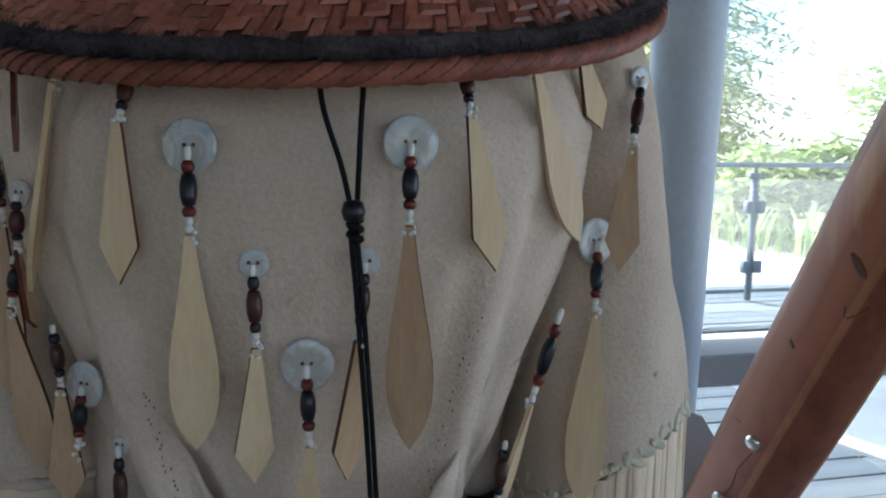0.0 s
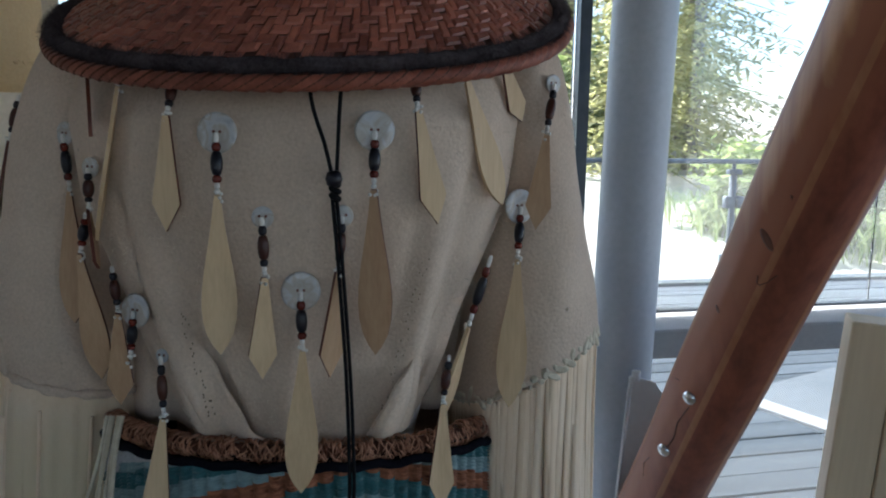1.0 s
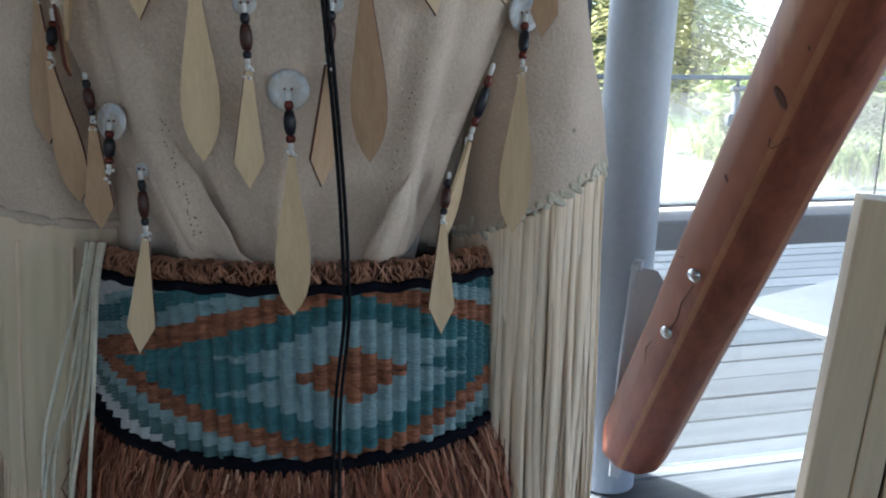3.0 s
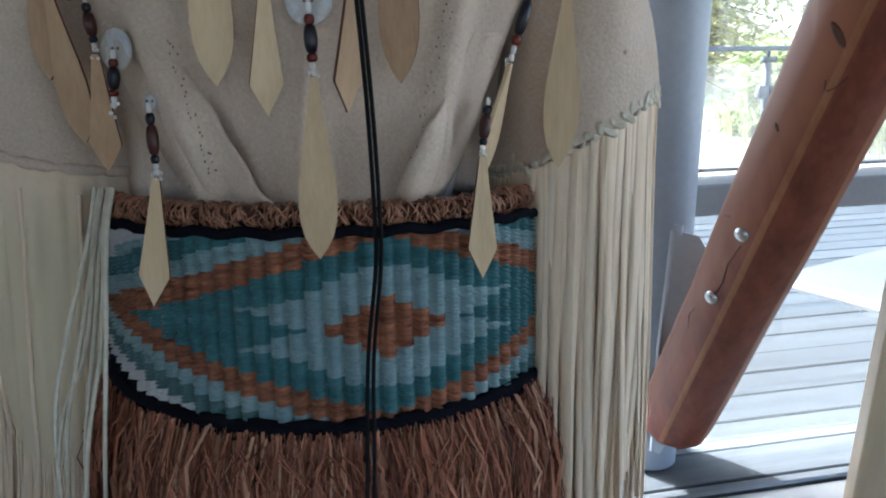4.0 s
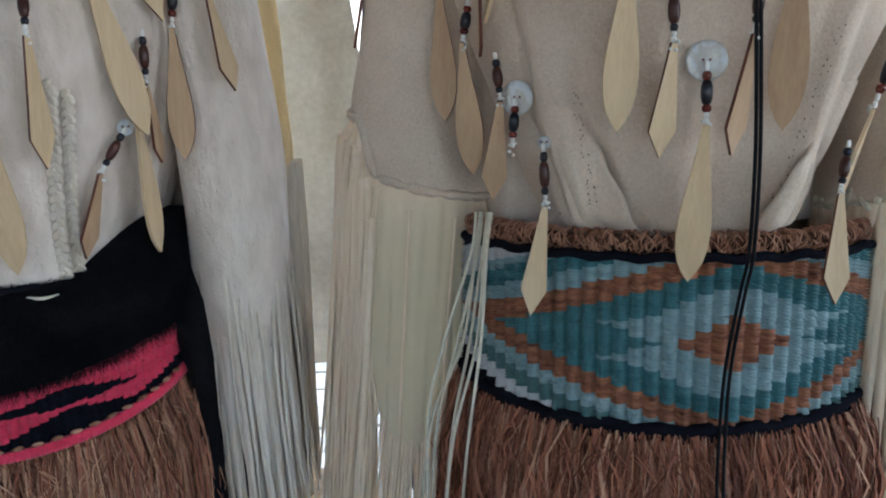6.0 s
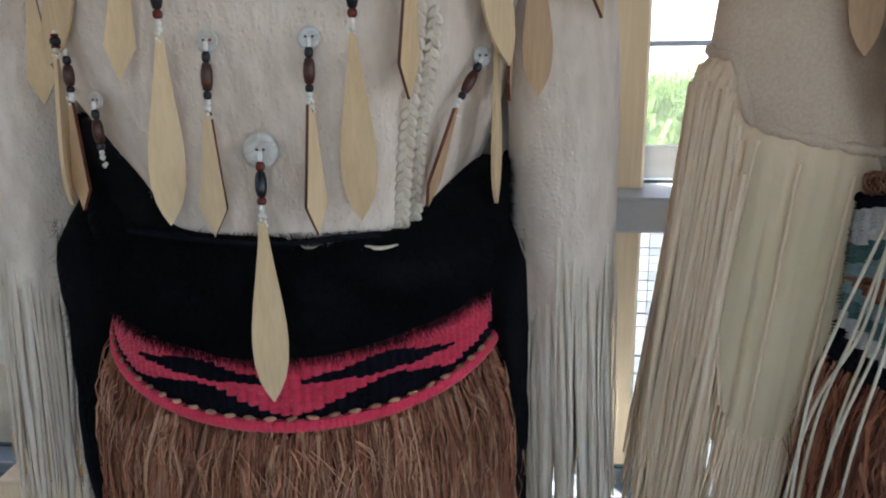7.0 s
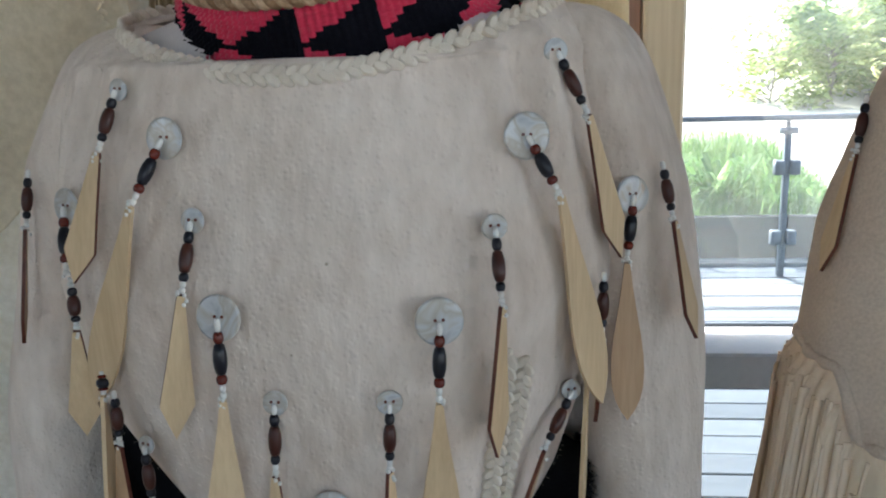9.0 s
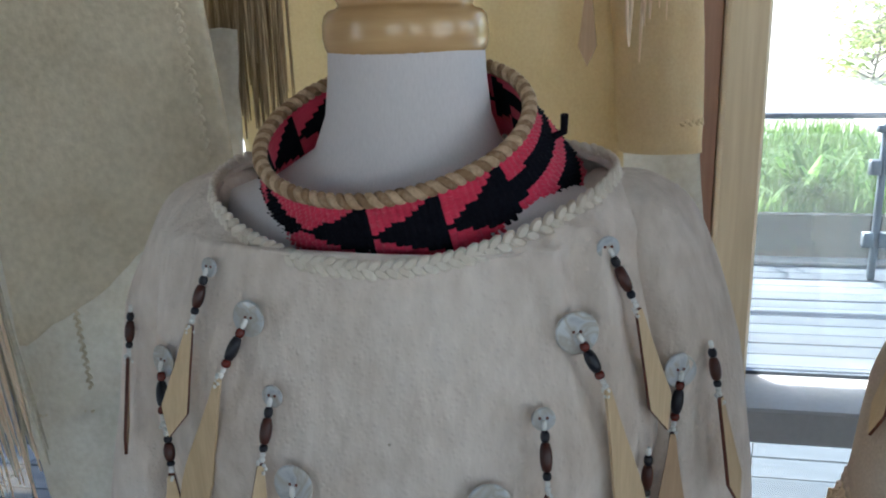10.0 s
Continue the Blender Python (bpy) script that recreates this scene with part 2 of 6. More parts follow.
STEEL_RAIL = surface("galvanised_rail", (0.11, 0.125, 0.14), (0.19, 0.21, 0.23), 0.45, 60, 6, 0.05, metal=0.3)
CHROME = surface("zinc_bolt", (0.55, 0.55, 0.55), (0.70, 0.70, 0.70), 0.25, 60, 9, 0.1, metal=1.0)
FIR = surface("glulam_fir", (0.66, 0.50, 0.31), (0.84, 0.69, 0.48), 0.45, 18, 4, 0.06, stretch=(6, 6, 0.3))
CASING = surface("cedar_casing", (0.36, 0.19, 0.13), (0.50, 0.30, 0.21), 0.5, 18, 4, 0.06, stretch=(6, 6, 0.3))
SILL_PAINT = surface("cream_painted_sill", (0.34, 0.345, 0.345), (0.41, 0.415, 0.415), 0.6, 60, 4, 0.05)
WALL_PAINT = surface("sand_wall_paint", (0.28, 0.275, 0.265), (0.34, 0.335, 0.325), 0.8, 60, 2, 0.1)
WHITE_PAINT = surface("white_paint", (0.74, 0.73, 0.70), (0.82, 0.81, 0.79), 0.6, 70, 2, 0.05)
BIRCH = surface("birch_board", (0.66, 0.52, 0.34), (0.80, 0.655, 0.455), 0.5, 14, 4, 0.04, stretch=(5, 5, 0.4))
DECK_WOOD = surface("weathered_deck", (0.054, 0.066, 0.076), (0.108, 0.126, 0.140), 0.8, 18, 3, 0.3, 0.002, stretch=(0.4, 6, 6), random_tone=0.3)
BOARD_DARK = surface("dark_planter_board", (0.015, 0.018, 0.016), (0.034, 0.038, 0.033), 0.8, 20, 3, 0.3, stretch=(0.4, 6, 6))
DECK_GAP_SHADE = surface("deck_gap_shade", (0.02, 0.02, 0.02), (0.05, 0.05, 0.05), 0.9)
OAK_FLOOR = surface("oak_floor", (0.42, 0.33, 0.22), (0.58, 0.48, 0.34), 0.4, 14, 4, 0.05, stretch=(0.4, 6, 6), random_tone=0.3)
CONCRETE = surface("concrete", (0.09, 0.105, 0.115), (0.21, 0.23, 0.24), 0.9, 30, 1.4, 0.3)
GROUND = surface("sandy_ground", (0.46, 0.42, 0.34), (0.66, 0.62, 0.54), 0.95, 3, 0.3, 0.5, 0.02)
LEAF = surface("leaf", (0.26, 0.33, 0.11), (0.48, 0.53, 0.24), 0.6, 3, 0.6, 0.0, random_tone=0.6)
NEEDLE = surface("conifer_spray", (0.42, 0.42, 0.18), (0.72, 0.68, 0.38), 0.7, 2, 0.4, 0.0, random_tone=0.6)
FERN = surface("fern_frond", (0.12, 0.23, 0.05), (0.28, 0.40, 0.14), 0.55, 4, 1.0, 0.0, random_tone=0.5)
TRUNK = surface("tree_bark", (0.20, 0.17, 0.13), (0.36, 0.31, 0.25), 0.9, 12, 3, 0.6, 0.02)

def let_light_through(m, amount):
    """Leaves and thin strips glow when the sun stands behind them."""
    nodes, links = m.node_tree.nodes, m.node_tree.links
    shader, out = nodes["Principled BSDF"], nodes["Material Output"]
    thin, both = nodes.new("ShaderNodeBsdfTranslucent"), nodes.new("ShaderNodeMixShader")
    links.new(shader.inputs["Base Color"].links[0].from_socket, thin.inputs["Color"])
    both.inputs[0].default_value = amount
    links.new(shader.outputs[0], both.inputs[1])
    links.new(thin.outputs[0], both.inputs[2])
    links.new(both.outputs[0], out.inputs["Surface"])


for m in (LEAF, NEEDLE, FERN):
    let_light_through(m, 0.6)
for m, amount in ((HIDE_PALE, 0.25), (LINING_HIDE, 0.5), (CUFF, 0.12), (FRINGE_A, 0.12), (FRINGE_B, 0.15), (HIDE_YELLOW, 0.55), (FRINGE_TAN, 0.1)):
    let_light_through(m, amount)

NACRE, nodes, links, shader = node_material("mother_of_pearl")
place, swirl, ramp = nodes.new("ShaderNodeTexCoord"), nodes.new("ShaderNodeTexNoise"), nodes.new("ShaderNodeValToRGB")
info, moved = nodes.new("ShaderNodeObjectInfo"), nodes.new("ShaderNodeVectorMath")
links.new(place.outputs["Object"], moved.inputs[0])
links.new(info.outputs["Random"], moved.inputs[1])
links.new(moved.outputs[0], swirl.inputs["Vector"])
swirl.inputs["Scale"].default_value, swirl.inputs["Distortion"].default_value = 34, 1.6
for k, c in ((0.25, (0.37, 0.39, 0.42)), (0.42, (0.56, 0.57, 0.58)), (0.55, (0.46, 0.42, 0.36)), (0.70, (0.64, 0.65, 0.66))):
    e = ramp.color_ramp.elements.new(k)
    e.color = (*c, 1)
ramp.color_ramp.elements[0].color, ramp.color_ramp.elements[-1].color = (0.23, 0.25, 0.28, 1), (0.48, 0.47, 0.46, 1)
links.new(swirl.outputs["Fac"], ramp.inputs["Fac"])
links.new(ramp.outputs["Color"], shader.inputs["Base Color"])
shader.inputs["Roughness"].default_value, shader.inputs["Coat Weight"].default_value = 0.35, 0.5
shader.inputs["Coat Roughness"].default_value, shader.inputs["Metallic"].default_value = 0.10, 0.0

GLASS, nodes, links, shader = node_material("clear_glass")
shader.inputs["Base Color"].default_value = (0.93, 0.97, 0.97, 1)
shader.inputs["Roughness"].default_value, shader.inputs["IOR"].default_value = 0.0, 1.45
shader.inputs["Transmission Weight"].default_value = 1.0


def veiled(m, amount):
    """A thin translucent film on a pane that stands in for haze and glare."""
    nodes, links = m.node_tree.nodes, m.node_tree.links
    film, both = nodes.new("ShaderNodeBsdfTranslucent"), nodes.new("ShaderNodeMixShader")
    film.inputs["Color"].default_value = (0.92, 0.89, 0.80, 1)
    both.inputs[0].default_value = amount
    links.new(nodes["Principled BSDF"].outputs[0], both.inputs[1])
    links.new(film.outputs[0], both.inputs[2])
    links.new(both.outputs[0], nodes["Material Output"].inputs["Surface"])


# both kinds of pane get the haze film, which pales the view outside
RAIL_GLASS = GLASS.copy()
RAIL_GLASS.name = "veiled_railing_glass"
veiled(RAIL_GLASS, 0.018)
veiled(GLASS, 0.018)


# ---- building helpers ----
class Shape:
    """Corners, faces and the slot of each face's material, gathered for one mesh."""

    def __init__(self):
        self.corners, self.faces, self.slots = [], [], []

    def grid(self, rows, closed=False, slot=0):
        """A sheet through rows of points; slot: a number, or a function of (row, column)."""
        base, n = len(self.corners), len(rows[0])
        for r in rows:
            self.corners.extend(tuple(p) for p in r)
        for i in range(len(rows) - 1):
            for j in range(n if closed else n - 1):
                k = (j + 1) % n
                self.faces.append((base + i * n + j, base + i * n + k, base + (i + 1) * n + k, base + (i + 1) * n + j))
                self.slots.append(slot(i, j) if callable(slot) else slot)

    def fan(self, ring, slot=0):
        base = len(self.corners)
        self.corners.extend(tuple(p) for p in ring)
        self.faces.append(tuple(range(base, base + len(ring))))
        self.slots.append(slot)

    def tube(self, path, radii, sides=8, slot=0, ends=True, flat=1.0):
        path = [Vector(p) for p in path]
        if not hasattr(radii, "__len__"):
            radii = [radii] * len(path)
        rows, side = [], None
        for i, p in enumerate(path):
            way = (path[min(i + 1, len(path) - 1)] - path[max(i - 1, 0)]).normalized()
            if side is None:
                side = way.orthogonal().normalized()
            side = (side - way * side.dot(way)).normalized()
            other = way.cross(side)
            rows.append([p + (side * math.cos(a) + other * math.sin(a) * flat) * radii[i] for a in (2 * math.pi * k / sides for k in range(sides))])
        self.grid(rows, True, slot)
        if ends:
            self.fan(rows[0][::-1], slot)
            self.fan(rows[-1], slot)

    def box(self, low, high, slot=0, m=None, bevel=0.0):
        x0, y0, z0 = low
        x1, y1, z1 = high
        b = min(bevel, (x1 - x0) * 0.4, (y1 - y0) * 0.4, (z1 - z0) * 0.4)
        if b <= 0:
            pts = [(x, y, z) for z in (z0, z1) for x, y in ((x0, y0), (x1, y0), (x1, y1), (x0, y1))]
            faces = [(3, 2, 1, 0), (4, 5, 6, 7), (0, 1, 5, 4), (1, 2, 6, 5), (2, 3, 7, 6), (3, 0, 4, 7)]
        else:
            pts, faces = [], []
            for z, i in ((z0, b), (z0 + b, 0), (z1 - b, 0), (z1, b)):
                c = b if i == 0 else b * 1.6
                pts += [(x0 + c, y0 + i, z), (x1 - c, y0 + i, z), (x1 - i, y0 + c, z), (x1 - i, y1 - c, z), (x1 - c, y1 - i, z), (x0 + c, y1 - i, z), (x0 + i, y1 - c, z), (x0 + i, y0 + c, z)]
            for r in range(3):
                faces += [(r * 8 + k, r * 8 + (k + 1) % 8, r * 8 + 8 + (k + 1) % 8, r * 8 + 8 + k) for k in range(8)]
            faces += [tuple(range(7, -1, -1)), tuple(range(24, 32))]
        base = len(self.corners)
        self.corners.extend(tuple(m @ Vector(p)) if m else p for p in pts)
        self.faces.extend(tuple(base + k for k in f) for f in faces)
        self.slots.extend([slot] * len(faces))

    def ribbon(self, path, widths, across, slot=0, thick=0.0):
        """A flat strip along a path; across: its width's direction."""
        path, across = [Vector(p) for p in path], Vector(across).normalized()
        if not hasattr(widths, "__len__"):
            widths = [widths] * len(path)
        if thick:
            way = (path[-1] - path[0]).normalized()
            out = across.cross(way).normalized() * thick / 2
            rows = [[p - across * w / 2 - out, p + across * w / 2 - out, p + across * w / 2 + out, p - across * w / 2 + out] for p, w in zip(path, widths)]
            self.grid(rows, True, slot)
            self.fan(rows[0][::-1], slot)
            self.fan(rows[-1], slot)
        else:
            self.grid([[p - across * w / 2, p + across * w / 2] for p, w in zip(path, widths)], False, slot)

    def twisted(self, path, widths, angles, slot=0):
        """A flat strip whose width turns about the upright on the way."""
        self.grid([[Vector(p) - Vector((math.cos(a), math.sin(a), 0)) * w / 2, Vector(p) + Vector((math.cos(a), math.sin(a), 0)) * w / 2] for p, w, a in zip(path, widths, angles)], False, slot)

    def lathe(self, profile, sides=24, slot=0, centre=(0, 0, 0), m=None):
        """profile: (radius, height) from bottom to top."""
        rows = []
        for r, h in profile:
            ring = [Vector((centre[0] + r * math.cos(a), centre[1] + r * math.sin(a), centre[2] + h)) for a in (2 * math.pi * k / sides for k in range(sides))]
            rows.append([m @ p for p in ring] if m else ring)
        self.grid(rows, True, slot)
        self.fan(rows[0][::-1], slot)
        self.fan(rows[-1], slot)

    def ball(self, c, r, sides=8, slot=0, m=None):
        """A lump; r: three half axes."""
        rows = []
        for i in range(1, 5):
            a = math.pi * i / 5 - math.pi / 2
            rows.append([Vector((r[0] * math.cos(a) * math.cos(b), r[1] * math.cos(a) * math.sin(b), r[2] * math.sin(a))) for b in (2 * math.pi * k / sides for k in range(sides))])
        rows = [[(m @ p if m else p) + Vector(c) for p in row] for row in rows]
        self.grid(rows, True, slot)
        self.fan(rows[0][::-1], slot)
        self.fan(rows[-1], slot)

    def mesh(self, name, materials, smooth=True):
        data = bpy.data.meshes.new(name)
        data.from_pydata(self.corners, [], self.faces)
        for m in materials:
            data.materials.append(m)
        data.polygons.foreach_set("material_index", self.slots)
        data.polygons.foreach_set("use_smooth", [smooth] * len(self.faces))
        data.update()
        return data


def part(name, shape, materials, parent, label="", smooth=True, m=None):
    """One mesh object under a thing or under one of its parts."""
    data = shape if isinstance(shape, bpy.types.Mesh) else shape.mesh(name, materials if isinstance(materials, (list, tuple)) else [materials], smooth)
    ob = new(name, data)
    if parent is not None:
        ob.parent = parent
    if m is not None:
        ob.matrix_basis = m
    return tagged(ob, label)


def thing(name, m, label, category, group="", kind=""):
    ob = new(name)
    ob.empty_display_size = 0.05
    ob.matrix_world = m
    return tagged(ob, label, category, group, kind)


def single(name, shape, materials, label, category, group="", kind="", smooth=False, m=None):
    return tagged(part(name, shape, materials, None, "", smooth, m), label, category, group, kind)


def curve(points, steps):
    """A smooth line through points (Catmull-Rom)."""
    p = [Vector(q) for q in points]
    p = [p[0] * 2 - p[1], *p, p[-1] * 2 - p[-2]]
    out = []
    for i in range(1, len(p) - 2):
        for s in range(steps):
            t = s / steps
            out.append(0.5 * ((2 * p[i]) + (p[i + 1] - p[i - 1]) * t + (2 * p[i - 1] - 5 * p[i] + 4 * p[i + 1] - p[i + 2]) * t * t + (3 * p[i] - 3 * p[i + 1] + p[i + 2] - p[i - 1]) * t ** 3))
    return out + [p[-2]]


def smoothstep(a, b, x):
    k = min(max((x - a) / (b - a), 0), 1)
    return k * k * (3 - 2 * k)



# ---- shapes of the two shirts, in each form's own frame: u across, v towards its back, z up ----
FORM_A = (-0.130, 0.703, 4.0)
FORM_B = (-0.959, 0.540, 13.0)
# z, half width, half depth
BODY_A = ((0.93, 0.130, 0.125), (1.00, 0.150, 0.140), (1.08, 0.180, 0.165), (1.17, 0.208, 0.182), (1.26, 0.238, 0.198), (1.34, 0.250, 0.196), (1.42, 0.240, 0.160))
BODY_B = ((0.86, 0.150, 0.155), (0.93, 0.185, 0.172), (1.02, 0.225, 0.183), (1.12, 0.255, 0.193), (1.21, 0.275, 0.203), (1.29, 0.272, 0.184), (1.36, 0.262, 0.165), (1.41, 0.250, 0.150))
SQUARE = 2.5


def section(table, z):
    """Half width and half depth of a body at the height z."""
    if z <= table[0][0]:
        return table[0][1:]
    for (z0, a0, b0), (z1, a1, b1) in zip(table, table[1:]):
        if z <= z1:
            k = (z - z0) / (z1 - z0)
            return a0 + (a1 - a0) * k, b0 + (b1 - b0) * k
    return table[-1][1:]


def front(table, u, z):
    """How far forward the body's front lies at (u, z)."""
    a, b = section(table, z)
    k = min(abs(u) / a, 0.97)
    return -b * (1 - k ** SQUARE) ** (1 / SQUARE)


# ---- the room: its glass front stands at an angle to the two forms ----
HOUSE = pose(0, 2.10, 0, 0, 0, 17.2) @ Matrix.Translation((0, -2.115, 0))


def slab(name, low, high, material, label="", category="", bevel=0.0, kind="structure", smooth=False):
    s = Shape()
    s.box(low, high, bevel=bevel)
    return single(name, s, material, label, category, kind=kind, smooth=smooth, m=HOUSE)


slab("floor", (-4.2, -5.2, -0.12), (4.2, 1.45, 0.0), OAK_FLOOR, "light oak board floor", "floor")
slab("threshold", (-4.2, 1.45, -0.12), (4.2, 1.60, 0.004), WHITE_PAINT, "white painted threshold below the glass", "threshold", 0.004)
slab("ceiling", (-4.4, -5.4, 3.1), (4.4, 2.2, 3.25), WALL_PAINT, "pale grey ceiling", "ceiling")
# unseen overhang, its depth set to keep direct sun off the log and garments
slab("eaves", (-4.4, 2.2, 3.0), (4.4, 3.66, 3.2), FIR, "unseen wooden eaves over the glass front, sized to block the sun", "eaves", 0.01)
# unseen roof, added only to shade the left end of the deck
slab("deck_shade_roof", (-9.0, 3.67, 3.0), (-3.0, 6.3, 3.2), FIR, "unseen wooden roof added to shade one end of the deck", "porch roof", 0.01)


def wall_with_openings(name, start, end, openings, low=0.0, high=3.1, thick=0.2):
    """An unseen wall from start to end with openings added for light: (from, to, sill, head) along it."""
    run = Vector((end[0] - start[0], end[1] - start[1], 0))
    length = run.length
    m = Matrix.Translation((start[0], start[1], 0)) @ Matrix.Rotation(math.atan2(run.y, run.x), 4, "Z")
    s, x = Shape(), 0.0
    for a, b, sill, head in openings:
        s.box((x, 0, low), (a, thick, high), m=m)
        if sill > low:
            s.box((a, 0, low), (b, thick, sill), m=m)
        s.box((a, 0, head), (b, thick, high), m=m)
        x = b
    s.box((x, 0, low), (length, thick, high), m=m)
    return single(name, s, WALL_PAINT, "unseen pale grey room wall with openings added to let in light", "wall", kind="structure", m=HOUSE)


# openings placed and sized for the fill light they give; no such windows known
wall_with_openings("wall_south", (4.2, -5.2), (-4.2, -5.2), [(1.2, 3.4, 0.7, 2.5), (4.8, 7.0, 0.7, 2.5)])
wall_with_openings("wall_west", (-4.2, -5.2), (-4.2, 2.3), [(3.6, 4.6, 0.9, 2.3)])
wall_with_openings("wall_east", (4.2, 2.3), (4.2, -5.2), [(0.3, 6.4, 0.15, 2.85)])

# the glass front: sill shelves, posts, frames and panes
slab("window_sill", (-4.2, 1.885, 0.682), (4.2, 2.10, 0.768), SILL_PAINT, "cream painted sill shelf along the glass front", "window sill", 0.006)
slab("window_frame", (-4.2, 2.10, 0.70), (4.2, 2.13, 0.776), STEEL_DARK, "thin dark metal frame under the glass", "window frame")
slab("window_frame", (-4.2, 1.60, -0.02), (4.2, 1.618, 0.012), STEEL_DARK, "thin dark metal track on the floor", "window frame")
slab("trim", (-4.2, 2.0, 2.75), (4.2, 2.16, 3.1), FIR, "wooden beam above the glass front", "beam", 0.01)
for x0, x1 in ((-4.2, -2.735), (-2.57, -0.962), (-0.798, 0.345), (0.385, 1.455), (1.459, 2.565), (2.73, 4.2)):
    s = Shape()
    s.box((x0, 2.112, 0.776), (x1, 2.122, 2.75))
    s.box((x0, 1.890, 0.0), (x1, 1.900, 0.682))
    ob = single("window_pane", s, GLASS, "large clear window pane", "window", "window panes", kind="structure", m=HOUSE)
    ob.visible_shadow = False
for x in (-2.62, -0.848, 2.68):
    s = Shape()
    s.box((x - 0.048, 2.02, -0.02), (x + 0.048, 2.17, 2.75), bevel=0.008)
    single("window_post", s, FIR, "square varnished fir post of the glass front", "post", "window posts", kind="structure", m=HOUSE)
    s = Shape()
    s.box((x - 0.112, 2.05, -0.02), (x - 0.050, 2.14, 2.75), bevel=0.004)
    single("window_casing", s, CASING, "reddish brown cedar casing beside the fir post", "casing", "window casings", kind="structure", m=HOUSE)
slab("window_frame", (0.347, 2.08, -0.02), (0.383, 2.14, 2.75), STEEL_DARK, "slim dark metal mullion of the glass front", "window frame")

# the grey steel column
column = thing("steel_column", pose(0.464, 1.97, 0), "round grey painted steel column by the glass front", "column")
s = Shape()
s.tube([(-0.008, 0, 0.0), (0.055, 0, 3.1)], 0.087, 40)
part("shaft", s, STEEL_PAINT, column)

# the leaning cedar log with its steel plate
AXIS_LOW, AXIS_HIGH = Vector((0.5245, 1.918, 0.142)), Vector((0.812, 0.472, 2.41))
log_way = (AXIS_HIGH - AXIS_LOW).normalized()
strut = thing("cedar_strut", Matrix.Translation(AXIS_LOW), "leaning varnished red cedar log brace bolted to a steel plate", "log brace")
turn = log_way.to_track_quat("Z", "Y").to_matrix().to_4x4()
s, rows = Shape(), []
FACETS = 11
LOG_ROWS = [(0.0, 0.094), (0.003, 0.0968), (0.02, 0.0982), *((0.08 + 0.08 * i, 0.099 + 0.0012 * math.sin(i * 0.9)) for i in range(43))]
for z, r in LOG_ROWS:
    ring = []
    for k in range(FACETS):
        a0, a1 = 2 * math.pi * k / FACETS, 2 * math.pi * (k + 1) / FACETS
        for j in range(3):
            a = a0 + (a1 - a0) * (0.12 + 0.38 * j)
            ring.append(turn @ Vector((math.cos(a) * r * (1 if j != 1 else 0.975), math.sin(a) * r * (1 if j != 1 else 0.975), z)))
    rows.append(ring)
s.grid(rows, True, lambda i, j: 1 if j % 3 == 2 and (j // 3) % 2 == 0 else 0)
s.fan(rows[0][::-1])
s.fan(rows[-1])
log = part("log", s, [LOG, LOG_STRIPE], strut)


def on_log(x, z, out=0.0):
    """A point on the log's near face: x across, z along it."""
    to_eye = Vector((-0.25, -1.0, -0.05))
    to_eye = (to_eye - log_way * to_eye.dot(log_way)).normalized()
    side = log_way.cross(to_eye).normalized()
    k = math.sqrt(max(0.0975 ** 2 - x * x, 0))
    normal = (side * x + to_eye * k).normalized()
    return side * x + to_eye * (k + out) + log_way * z, normal


for x, z in ((-0.053, 0.583), (-0.050, 0.781)):
    c, n = on_log(x, z)
    q = n.to_track_quat("Z", "Y").to_matrix().to_4x4()
    s = Shape()
    s.lathe([(0.0165, -0.004), (0.0165, 0.002), (0.014, 0.008), (0.008, 0.011), (0.003, 0.012)], 18, m=Matrix.Translation(c) @ q)
    part("bolt", s, CHROME, log, "shiny domed zinc bolt head")
for x, z, w, h in ((-0.043, 1.235, 0.009, 0.026), (-0.070, 1.03, 0.005, 0.010), (-0.033, 1.335, 0.006, 0.011)):
    c, n = on_log(x, z, -0.001)
    q = n.to_track_quat("Z", "Y").to_matrix().to_4x4()
    s = Shape()
    s.ball(c, (w, h, 0.0025), 12, m=q @ pose(0, 0, 0, 0, 0, 24))
    part("knot", s, LOG_MARK, log, "dark knot in the wood")
for trail in (((-0.033, 1.158), (-0.029, 1.142), (-0.024, 1.140), (-0.015, 1.152), (-0.004, 1.176)), ((-0.090, 0.775), (-0.082, 0.790), (-0.068, 0.785)), ((-0.050, 0.60), (-0.046, 0.64), (-0.052, 0.69), (-0.044, 0.755)), ((-0.074, 0.515), (-0.080, 0.480), (-0.070, 0.445))):
    s = Shape()
    s.tube([on_log(x, z, 0.0)[0] for x, z in trail], 0.0016, 5)
    part("scratch", s, LOG_MARK, log, "thin dark crack line")
s = Shape()
edge = ((0.483, 0.683), (0.548, 0.668), (0.590, 0.600), (0.590, 0.200), (0.520, 0.135), (0.478, 0.062), (0.458, 0.070), (0.462, 0.360))
for y, turned in ((1.862, 1), (1.874, -1)):
    s.fan([(x, y, z) for x, z in edge][::turned])
s.grid([[(x, 1.862, z) for x, z in edge], [(x, 1.874, z) for x, z in edge]], True)
part("steel_plate", s, PLATE_PAINT, strut, "grey painted steel knife plate", smooth=False, m=Matrix.Translation(-AXIS_LOW))
s = Shape()
s.tube([(0.496, 1.868, 0.672), (0.497, 1.868, 0.697)], 0.012, 12)
part("plate_lug", s, PLATE_PAINT, strut, m=Matrix.Translation(-AXIS_LOW))
s = Shape()
s.tube([(0.483, 1.864, 0.683), (0.462, 1.864, 0.360), (0.458, 1.864, 0.070)], 0.006, 8)
